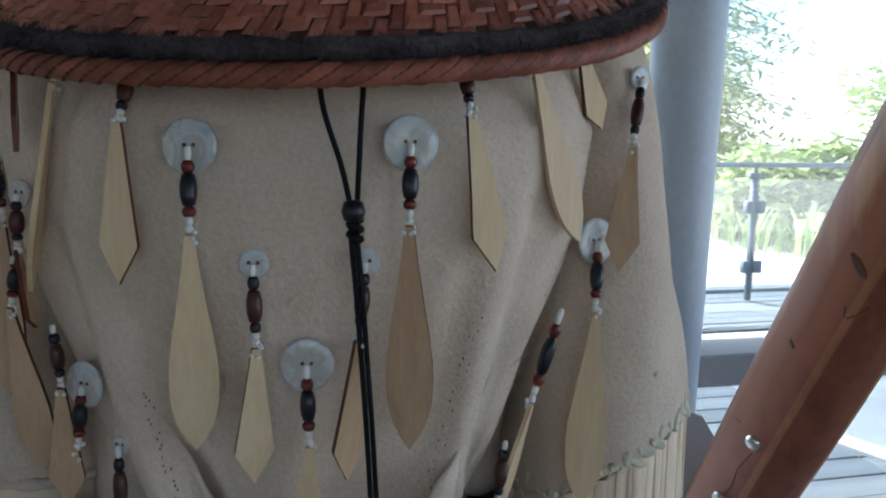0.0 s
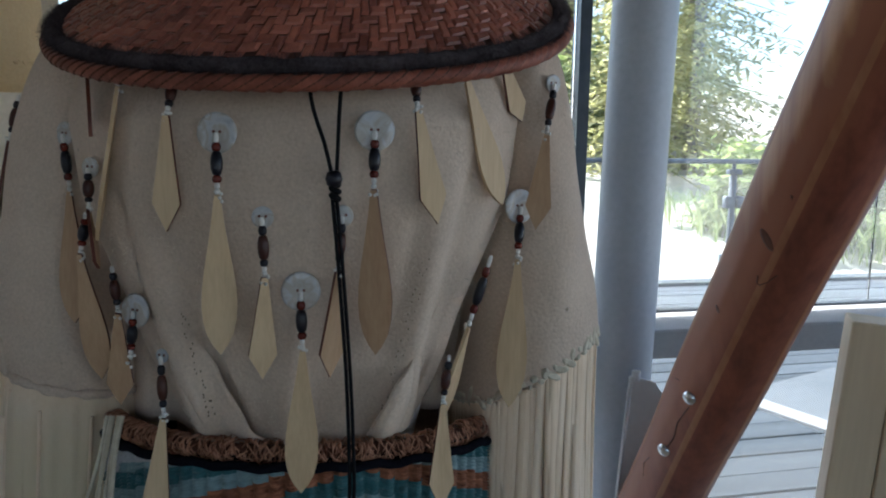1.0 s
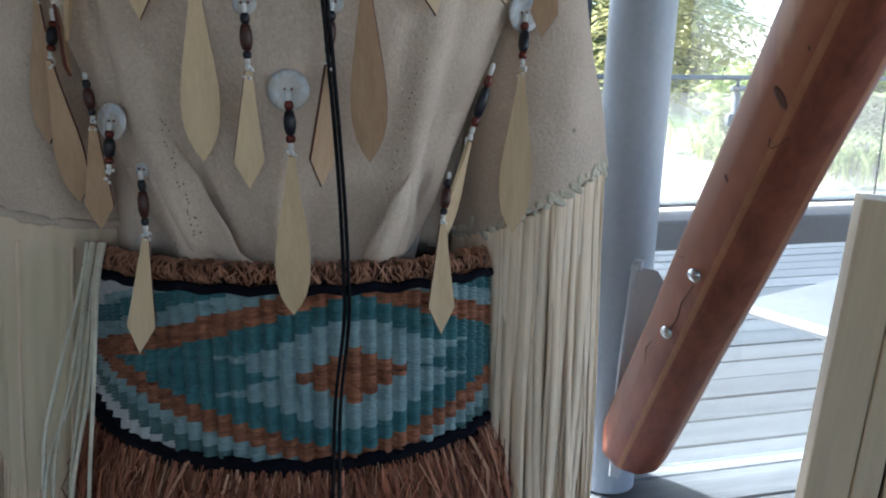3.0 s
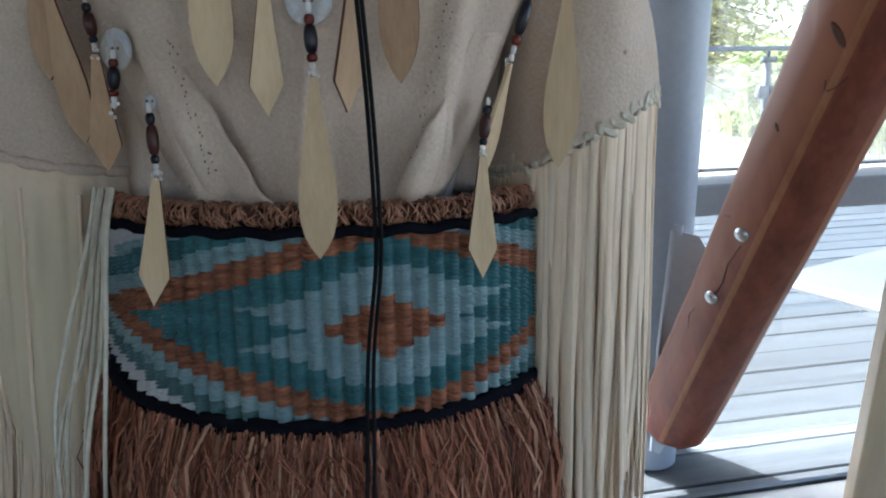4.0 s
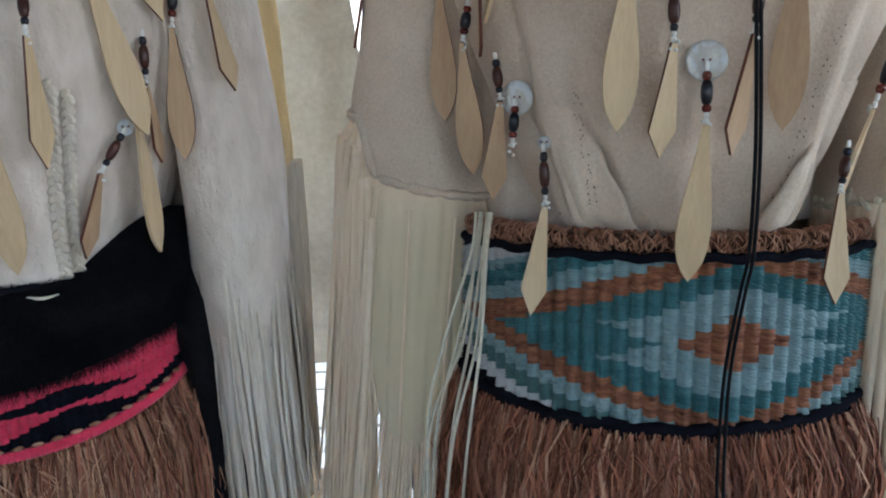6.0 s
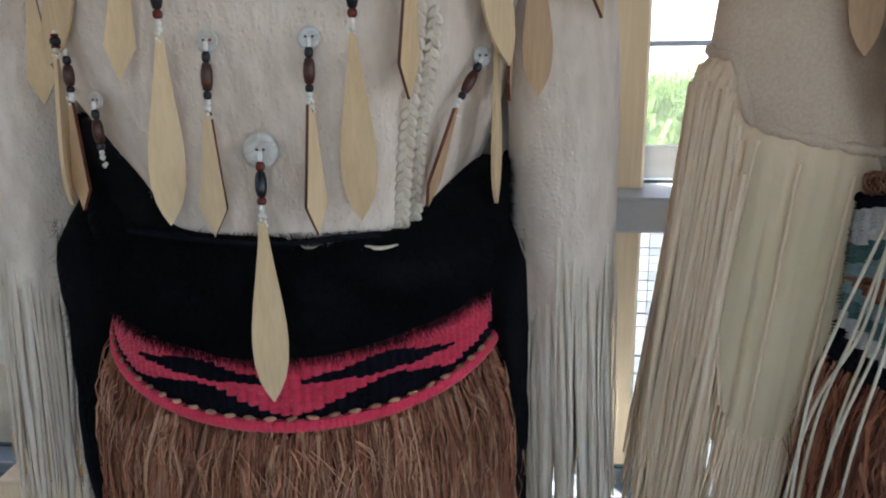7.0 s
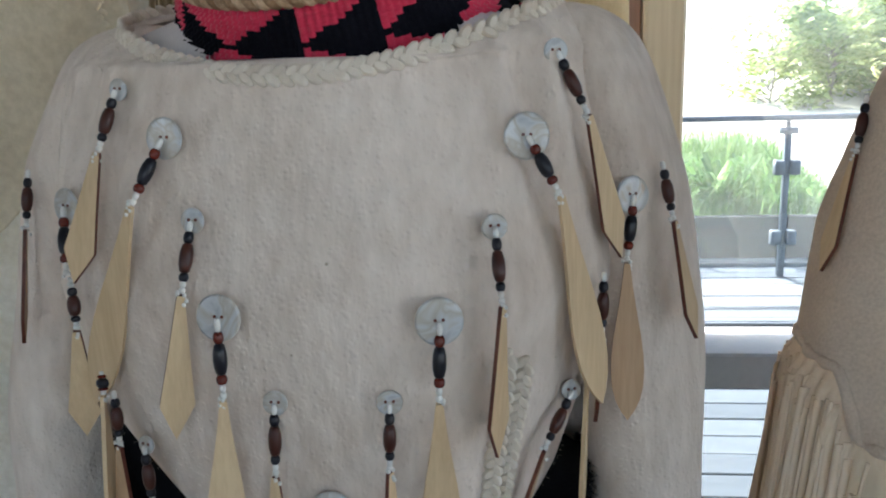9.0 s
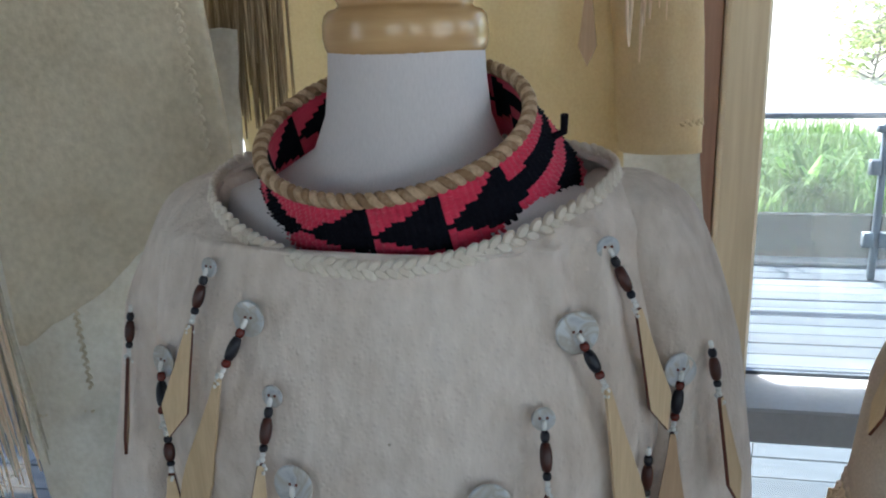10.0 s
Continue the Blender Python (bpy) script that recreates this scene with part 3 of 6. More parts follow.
part("weld", s, PLATE_PAINT, strut, m=Matrix.Translation(-AXIS_LOW))

# the pale wooden box at the glass
box = thing("birch_cabinet", pose(0.868, 1.60, 0, 0, 3.6, -14), "pale birch plywood display box standing on the floor", "box")
for name, x0, x1, y0, z1 in (("side_panel", 0.0, 0.098, 0.0, 0.918), ("corner_strip", 0.100, 0.158, -0.004, 0.914), ("front_panel", 0.166, 0.72, -0.008, 0.914)):
    s = Shape()
    s.box((x0, y0, 0.006), (x1, 0.10, z1), bevel=0.003)
    part(name, s, BIRCH, box, smooth=False)
s = Shape()
s.box((0.02, 0.012, 0.004), (0.70, 0.17, 0.90))
part("carcass", s, GAP_SHADE, box, "inside of the box, coloured dark for the shade in the panel gaps", smooth=False)


# ---- dress forms ----
def place_of(form):
    return pose(form[0], form[1], 0, 0, 0, form[2])


def dress_form(form, lean_top, label, broad=0.0):
    ob = thing("dress_form", place_of(form), label, "dress form", "dress forms")
    s, rows = Shape(), []
    for z, a, b in ((0.72, 0.14, 0.10), (0.80, 0.16, 0.12), (0.95, 0.125, 0.105), (1.10, 0.16, 0.13), (1.25, 0.19, 0.15), (1.36, 0.20, 0.125), (1.42, 0.195 + 0.6 * broad, 0.105 + broad), (1.440, 0.168 + 1.9 * broad, 0.09 + broad), (1.450, 0.142 + 1.8 * broad, 0.087 + 0.7 * broad), (1.461, 0.122 + broad, 0.086 + 0.2 * broad), (1.486, 0.100, 0.083), (1.52, 0.086, 0.080), (1.56, 0.081, 0.078), (1.582, 0.080, 0.078)):
        rows.append([(0.008 + a * math.cos(t), b * math.sin(t) + lean_top * smoothstep(1.3, 1.58, z), z) for t in (2 * math.pi * k / 40 for k in range(40))])
    s.grid(rows, True)
    s.fan(rows[0][::-1])
    s.fan(rows[-1])
    part("torso", s, FORM_CLOTH, ob, "white jersey covered torso and neck")
    s = Shape()
    s.lathe([(0.070, 1.579), (0.078, 1.580), (0.0815, 1.586), (0.0835, 1.596), (0.0835, 1.608), (0.0815, 1.617), (0.077, 1.622), (0.070, 1.624), (0.067, 1.627), (0.0685, 1.631), (0.072, 1.636), (0.073, 1.644), (0.069, 1.652), (0.055, 1.659), (0.030, 1.666), (0.022, 1.675), (0.024, 1.69), (0.030, 1.71), (0.018, 1.73), (0.004, 1.735)], 48, centre=(0.008, lean_top, 0))
    part("neck_cap", s, TURNED_WOOD, ob, "turned varnished wooden neck cap")
    s = Shape()
    s.tube([(0, 0, 0.04), (0, 0, 0.74)], 0.016, 16)
    part("pole", s, TURNED_WOOD, ob)
    s = Shape()
    s.lathe([(0.17, 0.0), (0.175, 0.012), (0.165, 0.03), (0.06, 0.045), (0.03, 0.06)], 36)
    part("base", s, TURNED_WOOD, ob, "round turned wooden base")
    return ob


dress_form(FORM_A, 0.0, "dress form with a wooden cap under the hat")
dress_form(FORM_B, 0.0, "white jersey dress form with turned wooden neck cap", 0.018)


# ---- hide shirts ----
def hide_shirt(form, table, material, label, neck, folds, seed, tuck=lambda x, z: x):
    ob = thing("hide_shirt", place_of(form), label, "shirt", "hide shirts")
    random.seed(seed)
    s, rows = Shape(), []
    count = 320
    low, high = table[0][0], table[-1][0]
    for i in range(100):
        z = low + (high - low) * i / 99
        a, b = section(table, z)
        ring = []
        for k in range(count):
            t = 2 * math.pi * k / count
            c, d = math.cos(t), math.sin(t)
            x = math.copysign(abs(c) ** (2 / SQUARE), c) * a
            y = math.copysign(abs(d) ** (2 / SQUARE), d) * b
            n = Vector((c, d, 0))
            w = noise.noise(Vector((x * 7 + seed, y * 7, z * 3.2))) * 0.006 + noise.noise(Vector((x * 22 + seed, y * 22, z * 9))) * 0.0016
            w += folds(x, x / a, z) * (1 if d < 0 else 0.4)
            bottom = 0.008 * noise.noise(Vector((x * 14, seed, 0))) if i == 0 else 0
            ring.append((tuck(x + n.x * w, z), y + n.y * w, z + bottom))
        rows.append(ring)
    # shoulders up to the neckline
    a, b = section(table, high)
    for i in range(1, 13):
        k = i / 12
        ring = []
        for j in range(count):
            t = 2 * math.pi * j / count
            c, d = math.cos(t), math.sin(t)
            x0 = math.copysign(abs(c) ** (2 / SQUARE), c) * a
            y0 = math.copysign(abs(d) ** (2 / SQUARE), d) * b
            x1, y1, z1 = neck(t)
            bow = math.sin(k * math.pi / 2)
            crumple = noise.noise(Vector((x0 * 9, y0 * 9, k * 2 + seed))) * 0.005 * (1 - k) + folds(x0, x0 / a, high) * (1 - k)
            ring.append((x0 + (x1 - x0) * k ** 1.3 + crumple * c, y0 + (y1 - y0) * k ** 1.3 + crumple * d, high + (z1 - high) * (0.35 * k + 0.65 * bow)))
        rows.append(ring)
    rows.append([(x * 0.985, y * 0.985, z - 0.006) for x, y, z in rows[-1]])
    s.grid(rows, True)
    body = part("body", s, material, ob)
    body.modifiers.new("thickness", "SOLIDIFY").thickness = 0.003
    return ob


def sleeve(ob, side, path, material, seed, hem=0.0, label="", step=0.0):
    """path: (u, v, z, half width, half depth) from the shoulder down; hem: how much higher the outer hem hangs; step: a sudden rise of the hem on the outer side."""
    s, rows, count = Shape(), [], 56
    places, sizes = curve([k[:3] for k in path], 12), curve([(k[3], k[4], 0) for k in path], 12)
    keys = [(*p, max(q.x, 0.004), max(q.y, 0.006)) for p, q in zip(places, sizes)]
    for i, (u, v, z, a, b) in enumerate(keys):
        ring = []
        for j in range(count):
            t = 2 * math.pi * j / count
            w = noise.noise(Vector((math.cos(t) * 1.2 + seed, math.sin(t) * 1.2, z * 5))) * 0.010 + noise.noise(Vector((math.cos(t) * 3 + seed, math.sin(t) * 3, z * 16))) * 0.002
            lift = (hem * math.cos(t) * side + step * smoothstep(0.50, 0.72, math.cos(t) * side)) * smoothstep(len(keys) * 0.5, len(keys) - 1, i)
            ring.append((u + (a + w) * math.cos(t), v + (b + w) * math.sin(t), z + lift))
        rows.append(ring)
    s.grid(rows, True)
    arm = part("sleeve", s, material, ob, label)
    arm.modifiers.new("thickness", "SOLIDIFY").thickness = 0.003
    return arm, rows


def fringe(parent, starts, lengths, width, material, seed, sway=0.012, drift=(0, 0), deep=0.002, round_hem=False):
    """Separate hanging strips, each cut at its own length."""
    random.seed(seed)
    middle = sum((Vector(p) for p in starts), Vector()) / len(starts)
    for x, y, z in starts:
        n = random.uniform(*lengths)
        ph, sw, w = random.uniform(0, 6.3), random.uniform(0.3, 1.3) * sway, width * random.uniform(0.5, 1.35)
        dx, dy = drift[0] + random.uniform(-0.01, 0.01), drift[1] + random.uniform(-0.008, 0.008)
        line, widths = [], []
        for i in range(9):
            k = i / 8
            line.append((x + dx * k + sw * math.sin(ph + k * 3.2) * k * 0.6, y + dy * k + sw * math.cos(ph * 1.7 + k * 2.6) * k * 0.5, z - n * k))
            widths.append(w * (1 - 0.28 * k) * (1 if i < 8 else 0.35))
        a = math.atan2(y - middle.y, x - middle.x) + math.pi / 2 + random.uniform(-0.35, 0.35) if round_hem else random.uniform(-0.7, 0.7)
        s = Shape()
        s.ribbon(line, widths, (math.cos(a), math.sin(a), 0), 0, deep)
        part("fringe_strip", s, material, parent)


def plait(parent, line, radius, material, name="braid", label="", rough=0.25):
    """A flat braided edging of crossing strands that lies on the surface along a line."""
    s = Shape()
    pts = [Vector(p) for p in line]
    dice = random.Random(len(pts) * 31 + int(radius * 1e5))
    for i in range(len(pts) - 1):
        way = (pts[i + 1] - pts[i]).normalized()
        c = (pts[i] + pts[i + 1]) / 2
        out = Vector((0, -1, 0)) if abs(way.z) > 0.8 else Vector((c.x, c.y * 1.6, 0)).normalized() + Vector((0, 0, 0.25))
        out = (out - way * out.dot(way)).normalized()
        across = out.cross(way)
        sign = 1 if i % 2 else -1
        lean = radians(36 + dice.uniform(-40, 40) * rough) * sign
        along = way * math.cos(lean) + across * math.sin(lean)
        side = out.cross(along)
        m = Matrix((along, side, out)).transposed().to_4x4()
        k = 1 + dice.uniform(-1, 1) * rough
        s.ball(c + across * radius * 0.42 * sign + out * dice.uniform(0, 0.2) * radius, (radius * 1.22 * k, radius * 0.66, radius * 0.52), 8, m=m)
    return part(name, s, material, parent, label)


def ring_at_even_steps(f, step, n=720, a0=0.0, a1=2 * math.pi):
    pts = [Vector(f(a0 + (a1 - a0) * i / n)) for i in range(n + 1)]
    out, run = [pts[0]], 0.0
    for p, q in zip(pts, pts[1:]):
        run += (q - p).length
        if run >= step:
            out.append(q)
            run = 0.0
    return out


def neck_a(t):
    return 0.15 * math.cos(t), 0.11 * math.sin(t), 1.47 + 0.02 * abs(math.cos(t))


def neck_b(t):
    c, d = math.cos(t), math.sin(t)
    front_drop = 0.5 - 0.5 * d
    return 0.012 + (0.205 if c > 0 else 0.216) * c, (0.152 if d < 0 else 0.095) * d, 1.478 - 0.083 * front_drop ** 1.6 * (1 - 0.35 * c * c) + (0.004 * c)


def folds_a(u, k, z):
    pull = smoothstep(1.26, 0.98, z)
    gather = 0.013 * pull * math.sin(k * 9.5 + 1.1 + (z - 1.0) * 2.0) + 0.006 * pull * math.sin(k * 19 + 0.4 + (z - 1.0) * 6)
    drape = 0.006 * smoothstep(1.40, 1.15, z) * math.sin(k * 6.2 + 2.4)
    creases = 0.0
    for u0, z0, u1, z1, deep, wide in ((-0.145, 1.13, -0.099, 1.000, 0.016, 0.007), (0.158, 1.09, 0.137, 1.000, 0.014, 0.007), (-0.085, 1.10, -0.066, 1.000, 0.006, 0.009), (0.122, 1.12, 0.112, 1.000, 0.005, 0.009), (0.205, 1.33, 0.128, 1.000, 0.008, 0.011), (0.150, 1.27, 0.090, 1.000, 0.006, 0.011), (-0.180, 1.30, -0.125, 1.000, 0.007, 0.011), (-0.120, 1.24, -0.045, 1.000, 0.005, 0.011)):
        if z < z0:
            line = u0 + (u1 - u0) * (z0 - z) / (z0 - z1)
            hold = smoothstep(z0, z0 - 0.05, z)
            creases += deep * hold * (0.6 * math.exp(-((u - line + 2.2 * wide) / (1.6 * wide)) ** 2) - math.exp(-((u - line) / wide) ** 2))
    free = smoothstep(0.986, 1.008, z)
    return (gather + drape + creases - 0.006 * pull) * free - 0.012 * (1 - free)


def folds_b(u, k, z):
    bunch = (0.012 if k > 0 else 0.006) * smoothstep(0.50, 0.85, abs(k)) * smoothstep(1.22, 1.42, z) * math.sin(k * 38 + z * 5)
    return bunch + 0.003 * math.sin(k * 5 + z * 6) * smoothstep(1.3, 1.0, z)


def tuck_b(u, z):
    """The white shirt's lower side is drawn in towards the middle."""
    return u * (1 - 0.37 * smoothstep(1.13, 0.93, z)) if u < 0 else u


shirt_a = hide_shirt(FORM_A, BODY_A, HIDE_A, "cream brushed hide shirt with shell and cedar pendants", neck_a, folds_a, 3)
shirt_b = hide_shirt(FORM_B, BODY_B, HIDE_B, "white hide shirt with braided neckline and cedar pendants", neck_b, folds_b, 8, tuck_b)

for ob, low, wide in ((shirt_a, 0.90, 0.245), (shirt_b, 0.90, 0.30)):
    s, rows = Shape(), []
    for i in range(26):
        z = 1.40 + (low - 1.40) * i / 25
        rows.append([(-wide + 2 * wide * j / 40, 0.105 - 0.03 * (abs(j - 20) / 20) ** 2 + 0.008 * noise.noise(Vector((j * 0.3, wide * 9, z * 5))), z + 0.01 * noise.noise(Vector((j * 0.5, 4, 1)))) for j in range(41)])
    s.grid(rows)
    back = part("back_panel", s, HIDE_A if ob == shirt_a else HIDE_B, ob)
    back.modifiers.new("thickness", "SOLIDIFY").thickness = 0.003

# two flaps of the cream shirt that lap over its middle, and the hide at its sides
for name, inner, slope, side, wide, top in (("flap", -0.027, -0.50, -1, 0.070, 1.19), ("flap", 0.086, 0.50, 1, 0.050, 1.15)):
    s, rows = Shape(), []
    for i in range(30):
        z = top + (0.990 - top) * i / 29
        u0 = inner + slope * (z - 1.0)
        row = []
        for j in range(17):
            q = j / 16
            u = u0 + side * (wide * q + 0.004 * noise.noise(Vector((z * 40, side, 3.0))) * (1 - q))
            a, b = section(BODY_A, z)
            u = min(max(u, -0.93 * a), 0.93 * a)
            rise = ((0.014 if side < 0 else 0.010) * (1 - q) ** 0.6 + (0.008 if side < 0 else 0.003) * math.sin(math.pi * min(q * 1.3, 1)) - 0.012 * q) * smoothstep(top, 1.03, z) - 0.007 * smoothstep(1.03, top, z)
            tuck_in = 0.016 * smoothstep(1.012, 0.990, z)
            row.append((u, front(BODY_A, u, z) - folds_a(u, u / a, z) - rise - 0.003 + tuck_in, z))
        rows.append(row)
    s.grid(rows)
    sheet = part(name, s, HIDE_A, shirt_a, "pointed hide flap lapping over the middle")
    sheet.modifiers.new("thickness", "SOLIDIFY").thickness = 0.003
for side in (-1, 1):
    s, rows = Shape(), []
    for i in range(26):
        z = 1.24 + (0.985 - 1.24) * i / 25
        row = []
        for j in range(25):
            q = j / 24
            u = side * (0.085 + 0.155 * q)
            v = (-0.085 if side < 0 else -0.020) + 0.07 * q + 0.010 * math.sin(q * 15 + z * 9 + side) + 0.006 * noise.noise(Vector((q * 5, z * 12, side)))
            row.append((u, v, z))
        rows.append(row)
    s.grid(rows)
    sheet = part("side_gusset", s, HIDE_A, shirt_a, "gathered hide at the shirt's side")
    sheet.modifiers.new("thickness", "SOLIDIFY").thickness = 0.003

SLEEVES_A = {
    1: [(0.215, 0.03, 1.472, 0.006, 0.01), (0.222, 0.03, 1.464, 0.034, 0.05), (0.240, 0.03, 1.435, 0.052, 0.074), (0.258, 0.03, 1.36, 0.058, 0.084), (0.270, 0.03, 1.26, 0.064, 0.088), (0.275, 0.025, 1.14, 0.077, 0.092), (0.272, 0.015, 1.045, 0.088, 0.095)],
    -1: [(-0.215, 0.03, 1.472, 0.006, 0.01), (-0.222, 0.03, 1.464, 0.034, 0.05), (-0.240, 0.03, 1.435, 0.052, 0.074), (-0.264, 0.03, 1.36, 0.066, 0.084), (-0.280, 0.03, 1.26, 0.076, 0.090), (-0.286, 0.034, 1.15, 0.083, 0.096), (-0.286, 0.026, 1.035, 0.096, 0.106)],
}
for side, path in SLEEVES_A.items():
    arm, rings = sleeve(shirt_a, side, path, HIDE_A, 5 + side, 0.042 if side > 0 else 0.022, step=0.0 if side > 0 else 0.062)
    loop = [Vector(p) for p in rings[-1]]
    dense = curve([*loop, loop[0]], 3)
    if side > 0:
        plait(shirt_a, [p + Vector((0, 0, 0.002)) for p in dense[::2]], 0.0076, LACE, "hem_braid", "knotted hide lacing round the cuff", 0.8)
    if side > 0:
        fringe(shirt_a, [p + Vector((0, 0, -0.004)) for p in dense[::2]], (0.40, 0.56), 0.0118, FRINGE_A, 21, 0.010, round_hem=True)
        fringe(shirt_a, [(p.x * 0.93 + 0.07 * loop[0].x, p.y * 0.85, p.z - 0.004) for p in dense[1::3]], (0.38, 0.55), 0.0092, FRINGE_A, 31, 0.010, round_hem=True)
        continue
    # this cuff ends in a soft rolled hem; a pleated hide panel hangs from it,
    # cut into strips high up on the outer side and low down in front
    cu, cv = path[-1][:2]

    def outward(p):
        return Vector((p[0] - cu, p[1] - cv, 0)).normalized()

    s = Shape()
    s.tube([p + outward(p) * 0.001 for p in dense], [0.0058 + 0.0048 * noise.noise(Vector((i * 0.27, 3.0, 5.0))) for i in range(len(dense))], 8)
    part("cuff_hem", s, HIDE_A, shirt_a, "soft rolled hem of the cuff")
    rows, count = [], 132
    for i in range(34):
        k = i / 33
        row = []
        for j in range(count):
            a = 22 + 34.5 * j / (count - 1)
            p = Vector(loop[int(a) % 56]).lerp(Vector(loop[(int(a) + 1) % 56]), a - int(a))
            outer = smoothstep(40.0, 36.5, a)
            drop = 0.345 + (0.060 - 0.345) * outer + 0.012 * noise.noise(Vector((a * 1.3, 2, 2)))
            d = drop * k
            pleat = (0.0014 + 0.0042 * outer) * math.sin(a * (2.2 + 2.6 * outer) + 1.3 * math.sin(a * 0.9)) + 0.0050 * noise.noise(Vector((a * 0.42, d * 3, 7.0)))
            fold = 0.0065 * noise.noise(Vector((a * 1.1, d * 4, 1.0))) * (1 - outer)
            puff = -0.0035 + 0.008 * smoothstep(0.006, 0.030, d) + (pleat + fold) * smoothstep(0.004, 0.045, d)
            q = d / 0.345
            row.append(Vector((cu + (p.x - cu) * (1 - 0.08 * q * (1 - outer)) - (0.030 + 0.035 * outer) * q, cv + (p.y - cv) * (1 - 0.10 * q), p.z + 0.006 - d)) + outward(p) * puff)
        rows.append(row)
    s = Shape()
    s.grid(rows)
    part("cuff_panel", s, CUFF, shirt_a, "pleated cream hide panel below the cuff").modifiers.new("thickness", "SOLIDIFY").thickness = 0.0016
    split = count * 16 // 34
    fringe(shirt_a, [p + Vector((0, 0, 0.012)) for p in rows[-1][split:]], (0.17, 0.27), 0.0082, FRINGE_A, 25, 0.010, (-0.026, 0), round_hem=True)
    dice = random.Random(12)
    strips = []
    for j in range(4 * split):
        p = rows[dice.randrange(10, 33) if j < 3.2 * split else 2][j % split]
        strips.append(p + outward(p) * dice.uniform(-0.004, 0.0040))
    fringe(shirt_a, strips, (0.42, 0.56), 0.0070, FRINGE_A, 19, 0.013, (-0.046, 0.0), round_hem=True)
    fringe(shirt_a, [p + Vector((0, 0, 0.018)) - outward(p) * 0.003 for p in dense[:72:2]], (0.41, 0.55), 0.0105, FRINGE_A, 20, 0.010, (-0.015, 0.02), round_hem=True)
    for a in (38.4, 42.2, 46.8, 50.6, 53.0):
        j = int((a - 22) / 34.5 * (count - 1))
        line = [row[j] + outward(row[j]) * 0.0040 for row in rows[1:]]
        p, d = line[-1], dice.uniform(-0.03, 0.01)
        line += [p + Vector((d * 0.4, -0.002, -0.05)), p + Vector((d, -0.004, -dice.uniform(0.08, 0.16)))]
        s = Shape()
        s.tube(curve(line[2::3] + line[-1:], 2), 0.0024, 6, flat=0.8)
        part("hide_cord", s, FRINGE_A, shirt_a, "long thin hide cord")

SLEEVES_B = {
    1: [(0.215, 0.03, 1.458, 0.006, 0.01), (0.222, 0.03, 1.452, 0.034, 0.05), (0.240, 0.03, 1.425, 0.052, 0.074), (0.264, 0.03, 1.365, 0.058, 0.084), (0.290, 0.035, 1.28, 0.058, 0.086), (0.303, 0.035, 1.12, 0.058, 0.086), (0.310, 0.03, 0.95, 0.058, 0.080), (0.310, 0.025, 0.80, 0.052, 0.064)],
    -1: [(-0.205, 0.03, 1.452, 0.006, 0.01), (-0.215, 0.03, 1.446, 0.034, 0.05), (-0.236, 0.03, 1.42, 0.052, 0.074), (-0.264, 0.03, 1.355, 0.058, 0.084), (-0.300, 0.035, 1.28, 0.057, 0.086), (-0.330, 0.035, 1.12, 0.058, 0.086), (-0.355, 0.03, 0.95, 0.060, 0.080), (-0.368, 0.025, 0.82, 0.055, 0.064)],
}
for side, path in SLEEVES_B.items():
    arm, rings = sleeve(shirt_b, side, path, HIDE_B, 11 + side, 0.03)
    loop = [Vector(p) for p in rings[-1]]
    dense = curve([*loop, loop[0]], 2)
    dice = random.Random(90 + side)
    cuts = []
    for j in range(56):
        for shift in (0.0, 0.5):
            ring = rings[-1 - min(int(dice.expovariate(0.30)), 10)]
            p, q = Vector(ring[j]), Vector(ring[(j + 1) % 56])
            p = p.lerp(q, shift)
            out = Vector((p.x - path[-1][0], p.y - path[-1][1], 0)).normalized()
            cuts.append(p + out * dice.uniform(0.0005, 0.003))
    fringe(shirt_b, cuts, (0.24, 0.40), 0.0080, FRINGE_B, 40 + side, 0.012, (0.010 * side, 0), 0.002, True)
    fringe(shirt_b, [(p.x + side * 0.012, p.y + 0.09, p.z + 0.22) for p in dense[::3]], (0.42, 0.52), 0.009, FRINGE_B, 60 + side, 0.014)
plait(shirt_b, [Vector((p.x * 1.015, p.y * 1.045, p.z + 0.001)) for p in ring_at_even_steps(neck_b, 0.0052)], 0.0076, FRINGE_B, "neck_braid", "braided hide neckline", 0.10)
# laced seam along the shirt's side
for u0, z0, u1, z1, r, count in ((0.184, 1.17, 0.152, 0.940, 0.0072, 46), (0.197, 1.16, 0.163, 0.942, 0.0066, 44), (-0.222, 1.06, -0.165, 0.945, 0.0050, 26)):
    line = []
    for i in range(count):
        q = i / (count - 1)
        u, z = u0 + (u1 - u0) * q, z0 + (z1 - z0) * q
        line.append((tuck_b(u, z), front(BODY_B, u, z) - 0.003, z))
    plait(shirt_b, line, r, FRINGE_B, "seam_lacing", "laced seam in white hide", 0.12)
random.seed(4)
for u0, z0, u1, z1 in ((0.148, 1.20, 0.104, 1.025), (-0.095, 1.15, -0.075, 1.03)):
    s = Shape()
    for i in range(22):
        q = i / 21 + random.uniform(-0.02, 0.02)
        u, z = u0 + (u1 - u0) * q, z0 + (z1 - z0) * q
        for du in ((-0.003, 0.004) if random.random() < 0.45 else (random.uniform(-0.004, 0.004),)):
            y = front(BODY_A, u + du, z) - 0.011 + random.uniform(-0.001, 0.001)
            s.ball((u + du, y, z + random.uniform(-0.002, 0.002)), (random.uniform(0.0005, 0.0010), 0.0012, random.uniform(0.0007, 0.0015)), 5)
    part("seam_stitches", s, STITCH, shirt_a, "row of small dark stitch holes")


